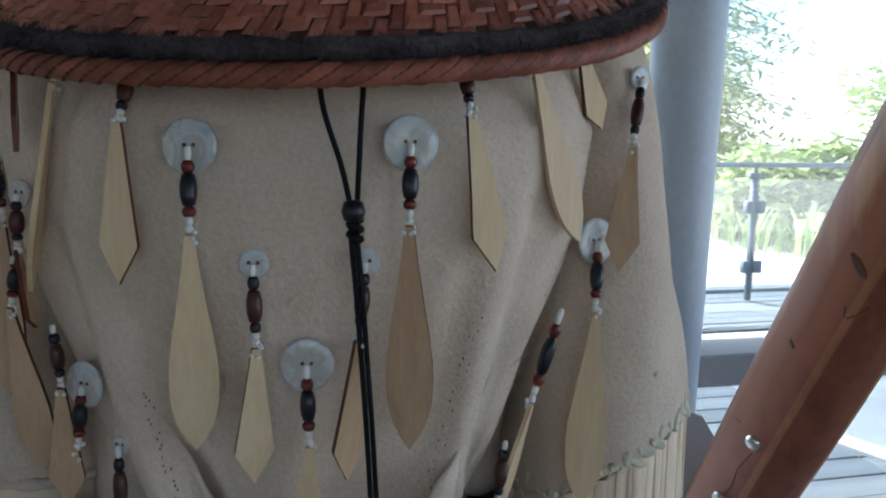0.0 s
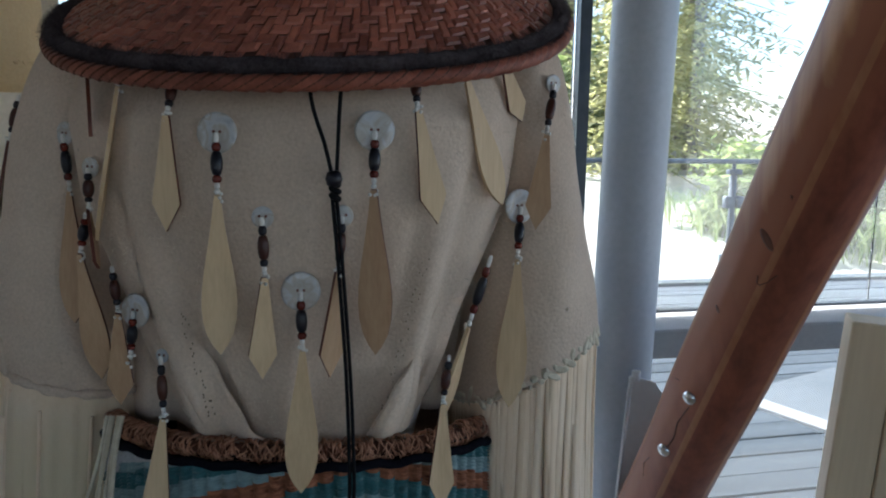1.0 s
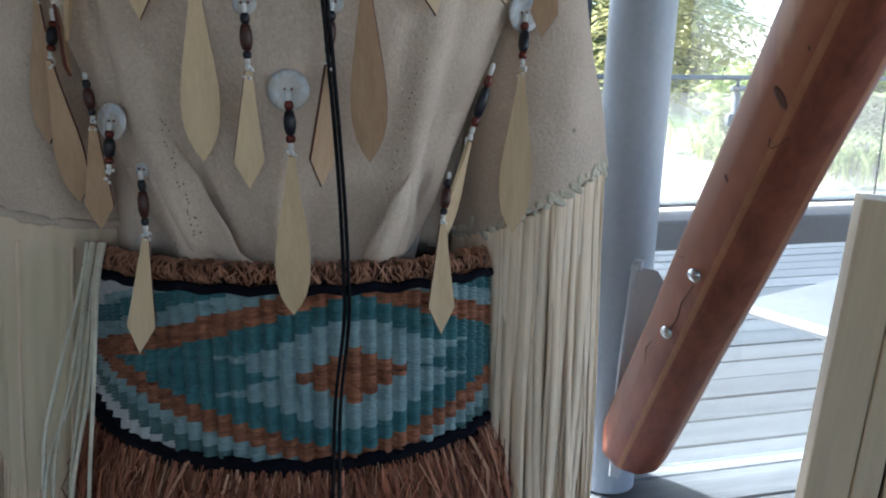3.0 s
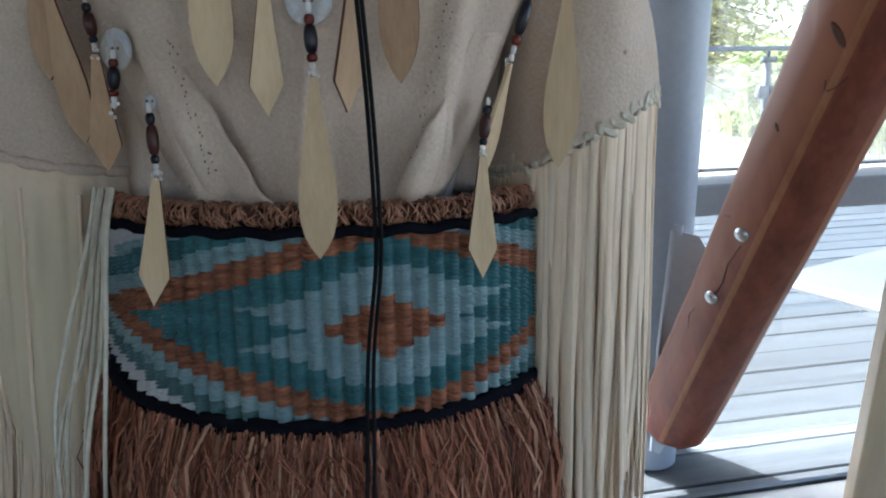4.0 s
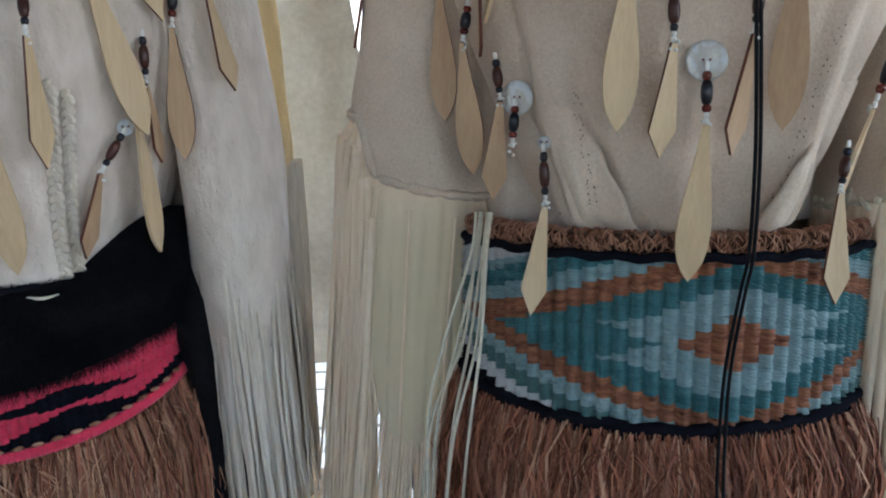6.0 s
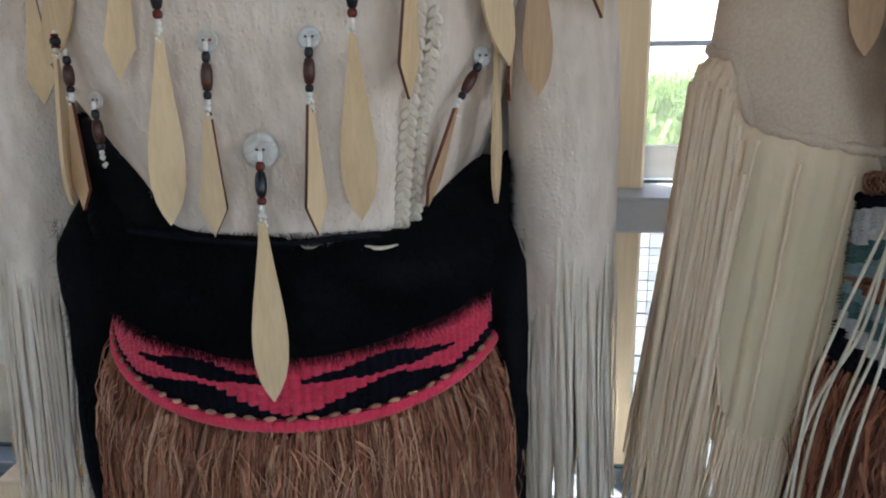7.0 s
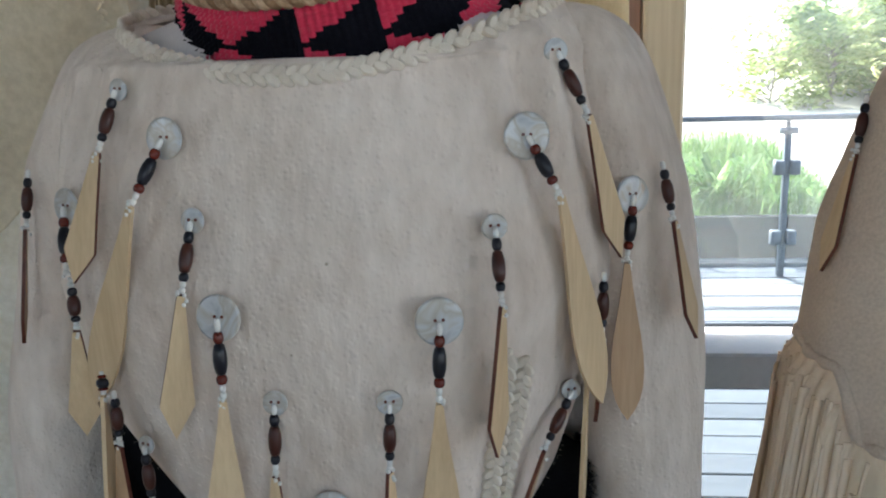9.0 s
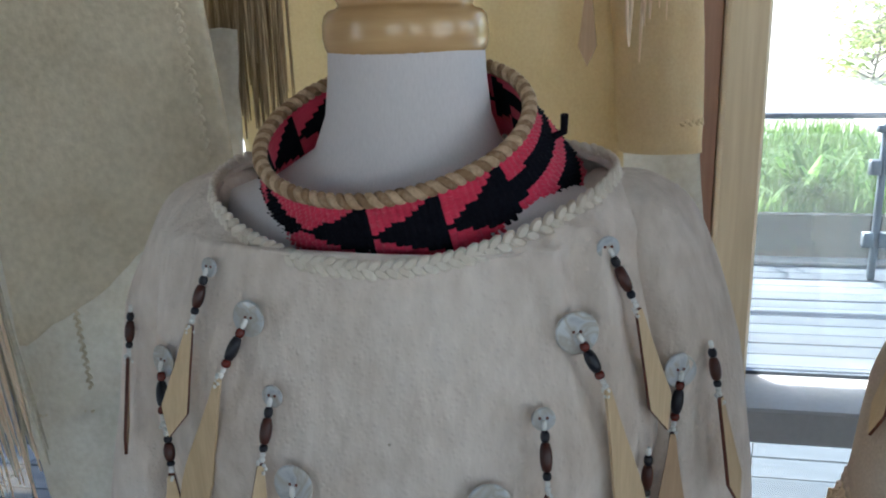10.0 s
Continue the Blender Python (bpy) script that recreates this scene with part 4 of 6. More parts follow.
def nap(ob, material, count, length, seed):
    """Short stray hairs of the brushed hide on a shirt's body and sleeves."""
    dice = random.Random(seed)
    s = Shape()
    for sheet in [c for c in ob.children if c.name.startswith(("body", "sleeve"))]:
        faces = sheet.data.polygons
        for _ in range(count):
            f = faces[dice.randrange(len(faces))]
            p, n = Vector(f.center), Vector(f.normal)
            p += Vector((dice.uniform(-1, 1), dice.uniform(-1, 1), dice.uniform(-1, 1))) * 0.003
            tip = (n + Vector((dice.uniform(-0.8, 0.8), dice.uniform(-0.8, 0.8), dice.uniform(-1.0, 0.5)))).normalized()
            k = length * dice.uniform(0.5, 1.4)
            s.ribbon([p + n * 0.001, p + n * 0.001 + tip * k], [0.00035, 0.00012], tip.orthogonal())
    tagged(part("nap", s, material, ob, "short stray hairs of the brushed hide"), kind="stuff")


nap(shirt_a, LACE, 14000, 0.0048, 61)
nap(shirt_b, LACE, 4500, 0.0028, 62)


# ---- pendants ----
def basis(down, out, twist):
    d = Vector(down).normalized()
    n = Vector(out)
    n = (n - d * n.dot(d)).normalized()
    n = Matrix.Rotation(radians(-twist), 3, d) @ n
    r = n.cross(d).normalized()
    return Matrix((r, n, d)).transposed().to_4x4()


OUTLINES = {
    "paddle": ((0.0, 0.16), (0.04, 0.22), (0.15, 0.34), (0.3, 0.56), (0.45, 0.80), (0.58, 0.96), (0.68, 1.0), (0.78, 0.94), (0.87, 0.74), (0.94, 0.42), (0.985, 0.12), (1.0, 0.03)),
    "spear": ((0.0, 0.20), (0.02, 0.24), (0.25, 0.47), (0.5, 0.73), (0.74, 1.0), (0.76, 0.99), (0.88, 0.50), (0.98, 0.07), (1.0, 0.02)),
}
HALF_WIDTH = {"paddle": 0.0152, "spear": 0.0140}
STRINGS = {
    "large": ((0.0, 0.16, 0.0026, 3), (0.16, 0.30, 0.0044, 1), (0.30, 0.68, 0.0058, 0), (0.68, 0.80, 0.0046, 1), (0.80, 0.90, 0.0026, 3), (0.90, 0.98, 0.0028, 3)),
    "small": ((0.0, 0.14, 0.0024, 3), (0.14, 0.30, 0.0042, 0), (0.30, 0.70, 0.0056, 2), (0.70, 0.82, 0.0040, 0), (0.82, 0.90, 0.0026, 3), (0.90, 0.98, 0.0028, 3)),
}
BEADS = (BEAD_BLACK, BEAD_RED, BEAD_BROWN, BEAD_WHITE)


def pendant(shirt, kind, at, top, tip, size, twist, tone):
    """at: where it is sewn on; top and tip: the ends of the cedar plaque; size: the shell's radius; tone: 0 tan to 1 pale."""
    form, table = (FORM_A, BODY_A) if shirt == shirt_a else (FORM_B, BODY_B)
    what = {"paddle": "paddle-shaped", "spear": "spear-shaped", "none": "short"}[kind]
    label = f"{what} pale cedar pendant with beads" if kind != "none" else "short bead string"
    if size:
        label += " and shell button"
    ob = thing("shirt_pendant", place_of(form) @ Matrix.Translation(at), label + (" on cream hide" if shirt == shirt_a else " on white hide"), "pendant", "shirt pendants")
    at, top, tip = Vector(at), Vector(top), Vector(tip)
    a, b = section(table, at.z)
    out = Vector((at.x / a * 0.55, -1, 0.05)).normalized()
    if size:
        s = Shape()
        q = Matrix.Translation(out * 0.003) @ out.to_track_quat("Z", "Y").to_matrix().to_4x4()
        s.lathe([(size * 0.9, -0.002), (size, -0.0005), (size, 0.0008), (size * 0.9, 0.0016), (size * 0.5, 0.0008), (size * 0.15, 0.0004)], 36, m=q)
        shell = part("shell_button", s, NACRE, ob, "round mother-of-pearl shell button")
        s = Shape()
        for x in (-0.0032, 0.0032):
            s.lathe([(0.0014, 0.0), (0.0014, 0.0012)], 8, centre=(x, 0.001, 0), m=q)
        part("thread_holes", s, SCORCHED, shell)
    start = out * 0.006
    end = top - at + out * 0.004
    way = (end - start)
    n = way.length
    m = way.to_track_quat("Z", "Y").to_matrix().to_4x4()
    for k0, k1, r, c in STRINGS["large" if size > 0.013 or kind == "paddle" else "small"]:
        s = Shape()
        h = (k1 - k0) * n * 0.5
        s.lathe([(r * 0.45, -h), (r * 0.72, -h * 0.9), (r * 0.95, -h * 0.45), (r, 0), (r * 0.95, h * 0.45), (r * 0.72, h * 0.9), (r * 0.45, h)], 12, centre=(0, 0, 0), m=Matrix.Translation(start + way * (k0 + k1) / 2) @ m)
        part("bead", s, BEADS[c], ob)
    s = Shape()
    random.seed(int(abs(at.x) * 1e4 + at.z * 1e5))
    for i in range(6):
        s.ball(end + Vector((random.uniform(-0.004, 0.004), random.uniform(-0.003, 0.002), random.uniform(-0.008, 0.004))), (0.0019, 0.0019, 0.0019), 6)
    part("seed_bead_loop", s, BEAD_WHITE, ob, "loop of tiny white seed beads")
    if kind == "none":
        return ob
    s = Shape()
    down = tip - top
    length = down.length
    w = HALF_WIDTH[kind] * (1.12 if length > 0.16 else 1.0) * (0.9 if length < 0.1 else 1)
    hang = Vector((0.15, -1, 0)) if shirt == shirt_a else Vector((0.32, -1, 0))
    q = Matrix.Translation(end + out * 0.001) @ basis(down, hang, twist)
    half = 0.0018
    prof = OUTLINES[kind]
    edge = [(-w * x, k * length) for k, x in prof] + [(w * x, k * length) for k, x in reversed(prof)]
    face = [q @ Vector((x, half, z)) for x, z in edge]
    back = [q @ Vector((x, -half, z)) for x, z in edge]
    for ring, sign in ((face, 1), (back, -1)):
        c = len(prof)
        rows = [[ring[i], ring[len(ring) - 1 - i]] for i in range(c)]
        s.grid(rows if sign < 0 else [r[::-1] for r in rows], False, 0)
    s.grid([face, back], True, 1 if tone < 0.42 or kind == "spear" else 2)
    part("plaque", s, [PLAQUE_PALE if tone > 0.42 else PLAQUE_TAN, SCORCHED, PLAQUE_PALE], ob, "thin laser-cut cedar plaque", smooth=False)
    return ob


pendant(shirt_a, "paddle", (-0.047, -0.202, 1.327), (-0.045, -0.212, 1.269), (-0.053, -0.184, 1.109), 0.0193, 5, 0.5)
pendant(shirt_a, "paddle", (0.099, -0.195, 1.331), (0.099, -0.205, 1.276), (0.099, -0.175, 1.108), 0.0193, -18, 0.2)
pendant(shirt_a, "spear", (-0.006, -0.202, 1.248), (-0.004, -0.206, 1.191), (-0.013, -0.182, 1.083), 0.0105, 15, 0.6)
pendant(shirt_a, "paddle", (0.027, -0.189, 1.174), (0.029, -0.193, 1.115), (0.021, -0.163, 0.954), 0.0193, 0, 0.55)
pendant(shirt_a, "spear", (0.069, -0.199, 1.250), (0.065, -0.203, 1.197), (0.053, -0.180, 1.085), 0.0105, 35, 0.4)
pendant(shirt_a, "spear", (-0.090, -0.175, 1.389), (-0.092, -0.204, 1.342), (-0.096, -0.201, 1.233), 0.0105, -18, 0.5)
pendant(shirt_a, "spear", (0.133, -0.161, 1.396), (0.139, -0.187, 1.351), (0.159, -0.176, 1.241), 0.0105, 18, 0.5)
pendant(shirt_a, "paddle", (0.177, -0.134, 1.413), (0.185, -0.150, 1.384), (0.226, -0.120, 1.256), 0.0193, 30, 0.8)
pendant(shirt_a, "spear", (0.214, -0.098, 1.446), (0.224, -0.102, 1.408), (0.248, -0.077, 1.343), 0.0105, 25, 0.8)
pendant(shirt_a, "spear", (0.287, -0.043, 1.386), (0.277, -0.069, 1.329), (0.266, -0.084, 1.225), 0.0105, -20, 0.3)
pendant(shirt_a, "paddle", (0.250, -0.073, 1.250), (0.247, -0.093, 1.193), (0.242, -0.085, 1.022), 0.0193, -12, 0.5)
pendant(shirt_a, "paddle", (0.216, -0.110, 1.200), (0.193, -0.118, 1.122), (0.168, -0.108, 1.020), 0, 58, 0.7)
pendant(shirt_a, "spear", (0.173, -0.118, 1.092), (0.167, -0.130, 1.040), (0.166, -0.146, 0.928), 0, 10, 0.8)
pendant(shirt_a, "paddle", (-0.253, -0.060, 1.322), (-0.247, -0.066, 1.258), (-0.240, -0.083, 1.113), 0.0135, -10, 0.3)
pendant(shirt_a, "spear", (-0.187, -0.153, 1.290), (-0.188, -0.157, 1.248), (-0.193, -0.127, 1.183), 0.0105, 95, 0.2)
pendant(shirt_a, "paddle", (-0.204, -0.123, 1.242), (-0.212, -0.127, 1.198), (-0.207, -0.097, 1.054), 0, -10, 0.3)
pendant(shirt_a, "paddle", (-0.150, -0.151, 1.405), (-0.146, -0.177, 1.369), (-0.185, -0.147, 1.216), 0, 98, 0.8)
pendant(shirt_a, "spear", (-0.203, -0.111, 1.437), (-0.190, -0.140, 1.400), (-0.174, -0.175, 1.321), 0, 107, 0.1)
pendant(shirt_a, "spear", (-0.176, -0.133, 1.187), (-0.171, -0.137, 1.137), (-0.184, -0.107, 1.027), 0, 0, 0.4)
pendant(shirt_a, "none", (-0.154, -0.137, 1.140), (-0.159, -0.141, 1.089), (-0.171, -0.111, 1.077), 0.018335, 0, 0.4)
pendant(shirt_a, "spear", (-0.125, -0.145, 1.094), (-0.123, -0.151, 1.028), (-0.139, -0.147, 0.905), 0.00735, -5, 0.5)
pendant(shirt_a, "spear", (-0.336, 0.015, 1.366), (-0.345, 0.0, 1.312), (-0.368, -0.004, 1.197), 0, 100, 0.6)
pendant(shirt_b, "paddle", (-0.044, -0.209, 1.208), (-0.043, -0.213, 1.140), (-0.063, -0.188, 0.960), 0.0193, 5, 0.8)
pendant(shirt_b, "paddle", (0.131, -0.196, 1.205), (0.130, -0.200, 1.139), (0.124, -0.170, 0.966), 0.0193, -5, 0.45)
pendant(shirt_b, "spear", (-0.005, -0.201, 1.134), (-0.007, -0.205, 1.071), (-0.016, -0.191, 0.950), 0.0105, -20, 0.5)
pendant(shirt_b, "spear", (0.089, -0.196, 1.136), (0.088, -0.200, 1.078), (0.084, -0.183, 0.953), 0.0105, 48, 0.7)
pendant(shirt_b, "paddle", (0.034, -0.190, 1.034), (0.038, -0.205, 0.972), (0.046, -0.225, 0.796), 0.01737, 0, 0.9)
pendant(shirt_b, "spear", (-0.068, -0.190, 1.283), (-0.072, -0.211, 1.227), (-0.093, -0.201, 1.099), 0.0105, 15, 0.8)
pendant(shirt_b, "spear", (0.172, -0.167, 1.275), (0.179, -0.186, 1.216), (0.172, -0.169, 1.080), 0.0105, 45, 0.8)
pendant(shirt_b, "paddle", (-0.097, -0.169, 1.348), (-0.120, -0.189, 1.295), (-0.185, -0.167, 1.113), 0.01737, -26, 0.75)
pendant(shirt_b, "paddle", (0.196, -0.137, 1.344), (0.223, -0.141, 1.296), (0.259, -0.111, 1.108), 0.0193, 25, 0.8)
pendant(shirt_b, "spear", (-0.146, -0.147, 1.388), (-0.158, -0.166, 1.337), (-0.181, -0.183, 1.228), 0.00945, -20, 0.75)
pendant(shirt_b, "spear", (0.218, -0.099, 1.411), (0.245, -0.103, 1.358), (0.275, -0.073, 1.231), 0.0105, 28, 0.8)
pendant(shirt_b, "paddle", (0.286, -0.058, 1.285), (0.281, -0.065, 1.224), (0.284, -0.071, 1.076), 0.01737, -15, 0.4)
pendant(shirt_b, "spear", (0.310, -0.048, 1.314), (0.322, -0.057, 1.261), (0.345, -0.057, 1.152), 0, 45, 0.7)
pendant(shirt_b, "none", (-0.208, -0.145, 1.288), (-0.195, -0.174, 1.231), (-0.186, -0.187, 1.233), 0.016405, 0, 0.4)
pendant(shirt_b, "spear", (-0.195, -0.166, 1.226), (-0.188, -0.178, 1.184), (-0.210, -0.148, 1.073), 0, 0, 0.7)
pendant(shirt_b, "spear", (-0.303, -0.055, 1.312), (-0.307, -0.067, 1.253), (-0.320, -0.074, 1.135), 0, 102, 0.1)
pendant(shirt_b, "spear", (-0.161, -0.174, 1.129), (-0.160, -0.178, 1.078), (-0.180, -0.148, 0.964), 0, -42, 0.3)
pendant(shirt_b, "paddle", (-0.172, -0.171, 1.146), (-0.171, -0.177, 1.125), (-0.194, -0.147, 0.969), 0, 88, 0.7)
pendant(shirt_b, "none", (-0.137, -0.176, 1.079), (-0.133, -0.180, 1.021), (-0.135, -0.177, 1.018), 0.0084, 0, 0.4)
pendant(shirt_b, "spear", (0.233, -0.107, 1.117), (0.209, -0.131, 1.069), (0.179, -0.129, 0.972), 0.00945, 60, 0.3)
pendant(shirt_b, "paddle", (0.246, -0.101, 1.158), (0.246, -0.105, 1.134), (0.243, -0.075, 0.966), 0, 65, 0.9)
pendant(shirt_b, "spear", (0.259, -0.096, 1.223), (0.259, -0.100, 1.163), (0.255, -0.070, 1.072), 0, 70, 0.1)


# ---- woven belts ----
def oval(a, b, t):
    return a * math.cos(t), b * math.sin(t)


def woven_band(name, parent, line, height, drop, ribs, rows, colours, pattern, label, bulge=0.0042, lean=lambda k: 0.0):
    """Rounded upright ribs of weft; line(k) and drop(k): the band's top edge and how it hangs, k from 0 to 1; pattern(k, h): slot."""
    s = Shape()
    grid = []
    per = 4
    for i in range(rows + 1):
        for sub in (0, 1):
            if i == rows and sub:
                break
            h = (i + 0.5 * sub) / rows
            r = []
            for j in range(ribs * per + 1):
                k = j / (ribs * per)
                x, y, z, nx, ny = line(k)
                f = (j % per) / per
                puff = bulge * math.sin(math.pi * f) ** 0.7 if j % per else -bulge * 0.6
                tight = 1.0 if sub else 0.22
                jit = noise.noise(Vector((j // per * 7.31, (i + 0.5 * sub) * 1.7, 2.0))) * 0.0022 + noise.noise(Vector((k * 300, h * 60, 2.0))) * 0.0008
                out = puff * tight + jit + lean(k) * h - (0 if sub else 0.0012)
                r.append((x + nx * out, y + ny * out, z - drop(k) - h * height(k) + jit))
            grid.append(r)
    s.grid(grid, False, lambda i, j: pattern(((j // per) + 0.5) / ribs, (i // 2 + 0.5) / rows))
    return part(name, s, colours, parent, label)


belt_a = thing("woven_belt", place_of(FORM_A), "teal, pale blue and brown woven wool belt with diamond pattern", "belt", "woven belts")
BELT_A = (0.243, 0.150)


def belt_line_a(k):
    t = math.pi * (1 + k) - 0.25 + 0.5 * k
    x, y = oval(*BELT_A, t)
    n = Vector((math.cos(t) / BELT_A[0], math.sin(t) / BELT_A[1])).normalized()
    return x, y, 0.972, n.x, n.y


def level_at(keys, x):
    for (x0, y0), (x1, y1) in zip(keys, keys[1:]):
        if x <= x1:
            return y0 + (y1 - y0) * (x - x0) / (x1 - x0)
    return keys[-1][1]


def belt_pattern_a(k, h):
    """0 teal, 1 pale blue, 2 bark, 3 sea green, 4 white, 5 black."""
    dx, dy = (k - 0.590) / 0.435, (h - 0.49) / 0.47
    x, y = abs(dx), abs(dy)
    if x / 0.165 + y / 0.36 < 1:
        return 2
    if x / 0.745 + y / 1.0 < 1:
        if x < 0.40 and y < level_at(((0, 0.66), (0.08, 0.66), (0.15, 0.50), (0.27, 0.30), (0.40, 0.22)), x) and not (x > 0.21 and y < (x - 0.21) * 1.3):
            return 1
        return 0
    d = x / 0.97 + y / 1.22
    if d < 1.0:
        return 2
    if d < 1.17:
        return 1 if dx > -0.98 else 3
    if d < 1.36:
        return 0 if dy < 0 and dx > -0.9 else 3
    if dx > 0:
        return 1 if d < 1.5 else 0
    if dy < 0:
        return 1 if d < 1.46 and dx > -0.8 else 4 if d < 1.72 else 5
    return 4 if d < 1.56 else 5


WEFTS = [WOOL_TEAL, WOOL_BLUE, WOOL_BROWN, WOOL_GREEN, WOOL_WHITE, WOOL_BLACK]
woven_band("woven_band", belt_a, belt_line_a, lambda k: 0.152 + 0.040 * math.sin(math.pi * k), lambda k: 0.0, 50, 46, WEFTS, belt_pattern_a, "ribbed wool weave in teal, blue, brown and white", 0.0085)
# back of the belt, black edging cords and the bark roll on top
s = Shape()
s.grid([[(0.238 * math.cos(t), 0.143 * math.sin(t), z) for t in (2 * math.pi * k / 60 for k in range(60))] for z in (0.992, 0.785)], True)
part("lining", s, WOOL_BLACK, belt_a)
for z, r in ((0.974, 0.0052), (0.780, 0.0075), (0.770, 0.006)):
    s = Shape()
    s.tube([(0.248 * math.cos(t), 0.155 * math.sin(t), z + 0.002 * math.sin(t * 31) + (0.0 if z > 0.9 else 0.034 * (1 - max(0.0, -math.sin(t)))) * (1 if math.sin(t) < 0.2 else 1)) for t in (2 * math.pi * k / 120 for k in range(121))], r, 8)
    part("edging_cord", s, WOOL_BLACK, belt_a, "black wool edging cord")
random.seed(15)
s = Shape()
s.tube([(0.234 * math.cos(t), 0.142 * math.sin(t), 0.988) for t in (2 * math.pi * k / 140 for k in range(141))], [0.0070 + 0.002 * noise.noise(Vector((k * 0.4, 1, 0))) for k in range(141)], 10, 1)
for i in range(3600):
    t = random.uniform(0, 2 * math.pi)
    a0, sweep, drift = random.uniform(0, 2 * math.pi), random.uniform(0.7, 2.2), random.uniform(-0.06, 0.06)
    rr, w = random.uniform(0.0080, 0.0128), random.uniform(0.0005, 0.0014)
    line = []
    for k in range(6):
        a, q = a0 + sweep * k / 5, t + drift * k / 5
        bulge = rr + 0.0025 * math.sin(k / 5 * math.pi) * random.random()
        line.append(((0.234 + bulge * math.cos(a)) * math.cos(q), (0.142 + bulge * math.cos(a)) * math.sin(q), 0.988 + bulge * math.sin(a)))
    s.tube(line, [w * 0.4, w, w * 1.1, w, w * 0.8, w * 0.3], 5, flat=0.5)
tagged(part("bark_roll", s, [ROLL_BARK, GAP_SHADE], belt_a, "rough roll of wrapped red cedar bark"), kind="stuff")

belt_b = thing("woven_belt", place_of(FORM_B), "scarlet and black woven wool belt edged with black fur", "belt", "woven belts")
BELT_B = (0.238, 0.165)


def belt_line_b(k):
    t = math.pi * (1 + k)
    x, y = oval(*BELT_B, t)
    n = Vector((math.cos(t) / BELT_B[0], math.sin(t) / BELT_B[1])).normalized()
    return x, y, 0.917, n.x, n.y


def hang_b(k):
    return 0.070 * math.sin(math.pi * k) ** 1.2


def belt_pattern_b(k, h):
    """0 scarlet, 1 black."""
    q, s = (1 - h) * 0.108, (k - 0.5) * 2
    if q < 0.003:
        return 0
    # black along the red edge, with two peaks
    if q < level_at(((-1.0, 0.034), (-0.86, 0.030), (-0.62, 0.016), (-0.48, 0.009), (-0.21, 0.036), (-0.15, 0.036), (0.06, 0.009), (0.13, 0.009), (0.36, 0.036), (0.42, 0.036), (0.64, 0.013), (0.80, 0.019), (1.0, 0.025)), s):
        return 1
    # pointed black wedges in the red, reaching up to the fur
    for c, w, outward in ((-0.19, 0.27, -1), (0.38, 0.26, 1)):
        off = (s - c) / w * outward
        near = 1 - abs(off)
        level = 0.0490 - 0.013 * max(off, 0) - 0.004 * max(-off, 0)
        if near > 0 and -0.008 * near ** 0.8 < q - level < 0.015 * near ** 0.8:
            return 1
    # slanting bar at the far side
    if -0.88 < s < -0.60 and abs(q - 0.064 + (s + 0.74) * 0.05) < 0.007:
        return 1
    return 0


woven_band("woven_band", belt_b, belt_line_b, lambda k: 0.108, hang_b, 62, 40, [WOOL_RED, WOOL_BLACK], belt_pattern_b, "scarlet weave with black zigzags")
s = Shape()
for i in range(124):
    k = (i + 0.5) / 124
    x, y, z, nx, ny = belt_line_b(k)
    s.ball((x + nx * 0.004, y + ny * 0.004, z - hang_b(k) - 0.110), (0.0068, 0.0068, 0.0078), 6)
part("red_edge", s, WOOL_RED, belt_b, "bulging scarlet wool edge")
s = Shape()
for i in range(6, 60):
    k = i / 66 + 0.02
    x, y, z, nx, ny = belt_line_b(k)
    if i % 2:
        s.ball((x + nx * 0.006, y + ny * 0.006, z - hang_b(k) - 0.101), (0.0075, 0.003, 0.0028), 6, m=pose(0, 0, 0, 0, random.uniform(-25, 10), math.degrees(math.atan2(ny, nx)) + 90))
part("bark_stitches", s, BARK_BROWN, belt_b, "pale bark stitches")


def fur(name, parent, area, count, length, material, label, seed, width=0.0022, lift=0.6):
    """Many fine hairs; area(): a root and its outward normal."""
    random.seed(seed)
    s = Shape()
    for _ in range(count):
        p, n = area()
        way = (Vector(n) * lift + Vector((random.uniform(-0.5, 0.5), random.uniform(-0.3, 0.3), random.uniform(-1.1, 0.15)))).normalized()
        k = length * random.uniform(0.5, 1.3)
        p = Vector(p)
        across = way.orthogonal()
        s.ribbon([p, p + way * k * 0.55 + Vector((0, 0, -0.002)), p + way * k + Vector((0, 0, -0.2 * k))], [width, width * 0.7, width * 0.15], across)
    return tagged(part(name, s, material, parent, label), kind="stuff")


furs = thing("fur_wrap", place_of(FORM_B), "matted black fur wrap round the waist of the white shirt", "fur wrap")


def fur_height(t):
    c = abs(math.cos(t))
    return 0.946 + (0.055 * smoothstep(0.62, 1.0, c) if math.cos(t) > 0 else 0.105 * smoothstep(0.45, 0.95, c)), 0.815 + 0.055 * c * c


s, rows = Shape(), []
for i in range(9):
    k = i / 8
    ring = []
    for j in range(90):
        t = 2 * math.pi * j / 90
        hi, lo = fur_height(t)
        r = 1 + 0.03 * math.sin(math.pi * k) + 0.03 * noise.noise(Vector((math.cos(t) * 6, math.sin(t) * 6, k * 4)))
        ring.append((0.247 * r * math.cos(t), 0.176 * r * math.sin(t), hi + (lo - hi) * k))
    rows.append(ring)
rows.insert(0, [(x * 0.8, y * 0.85, z + 0.004) for x, y, z in rows[0]])
s.grid(rows, True)
part("pelt", s, FUR_BLACK, furs)


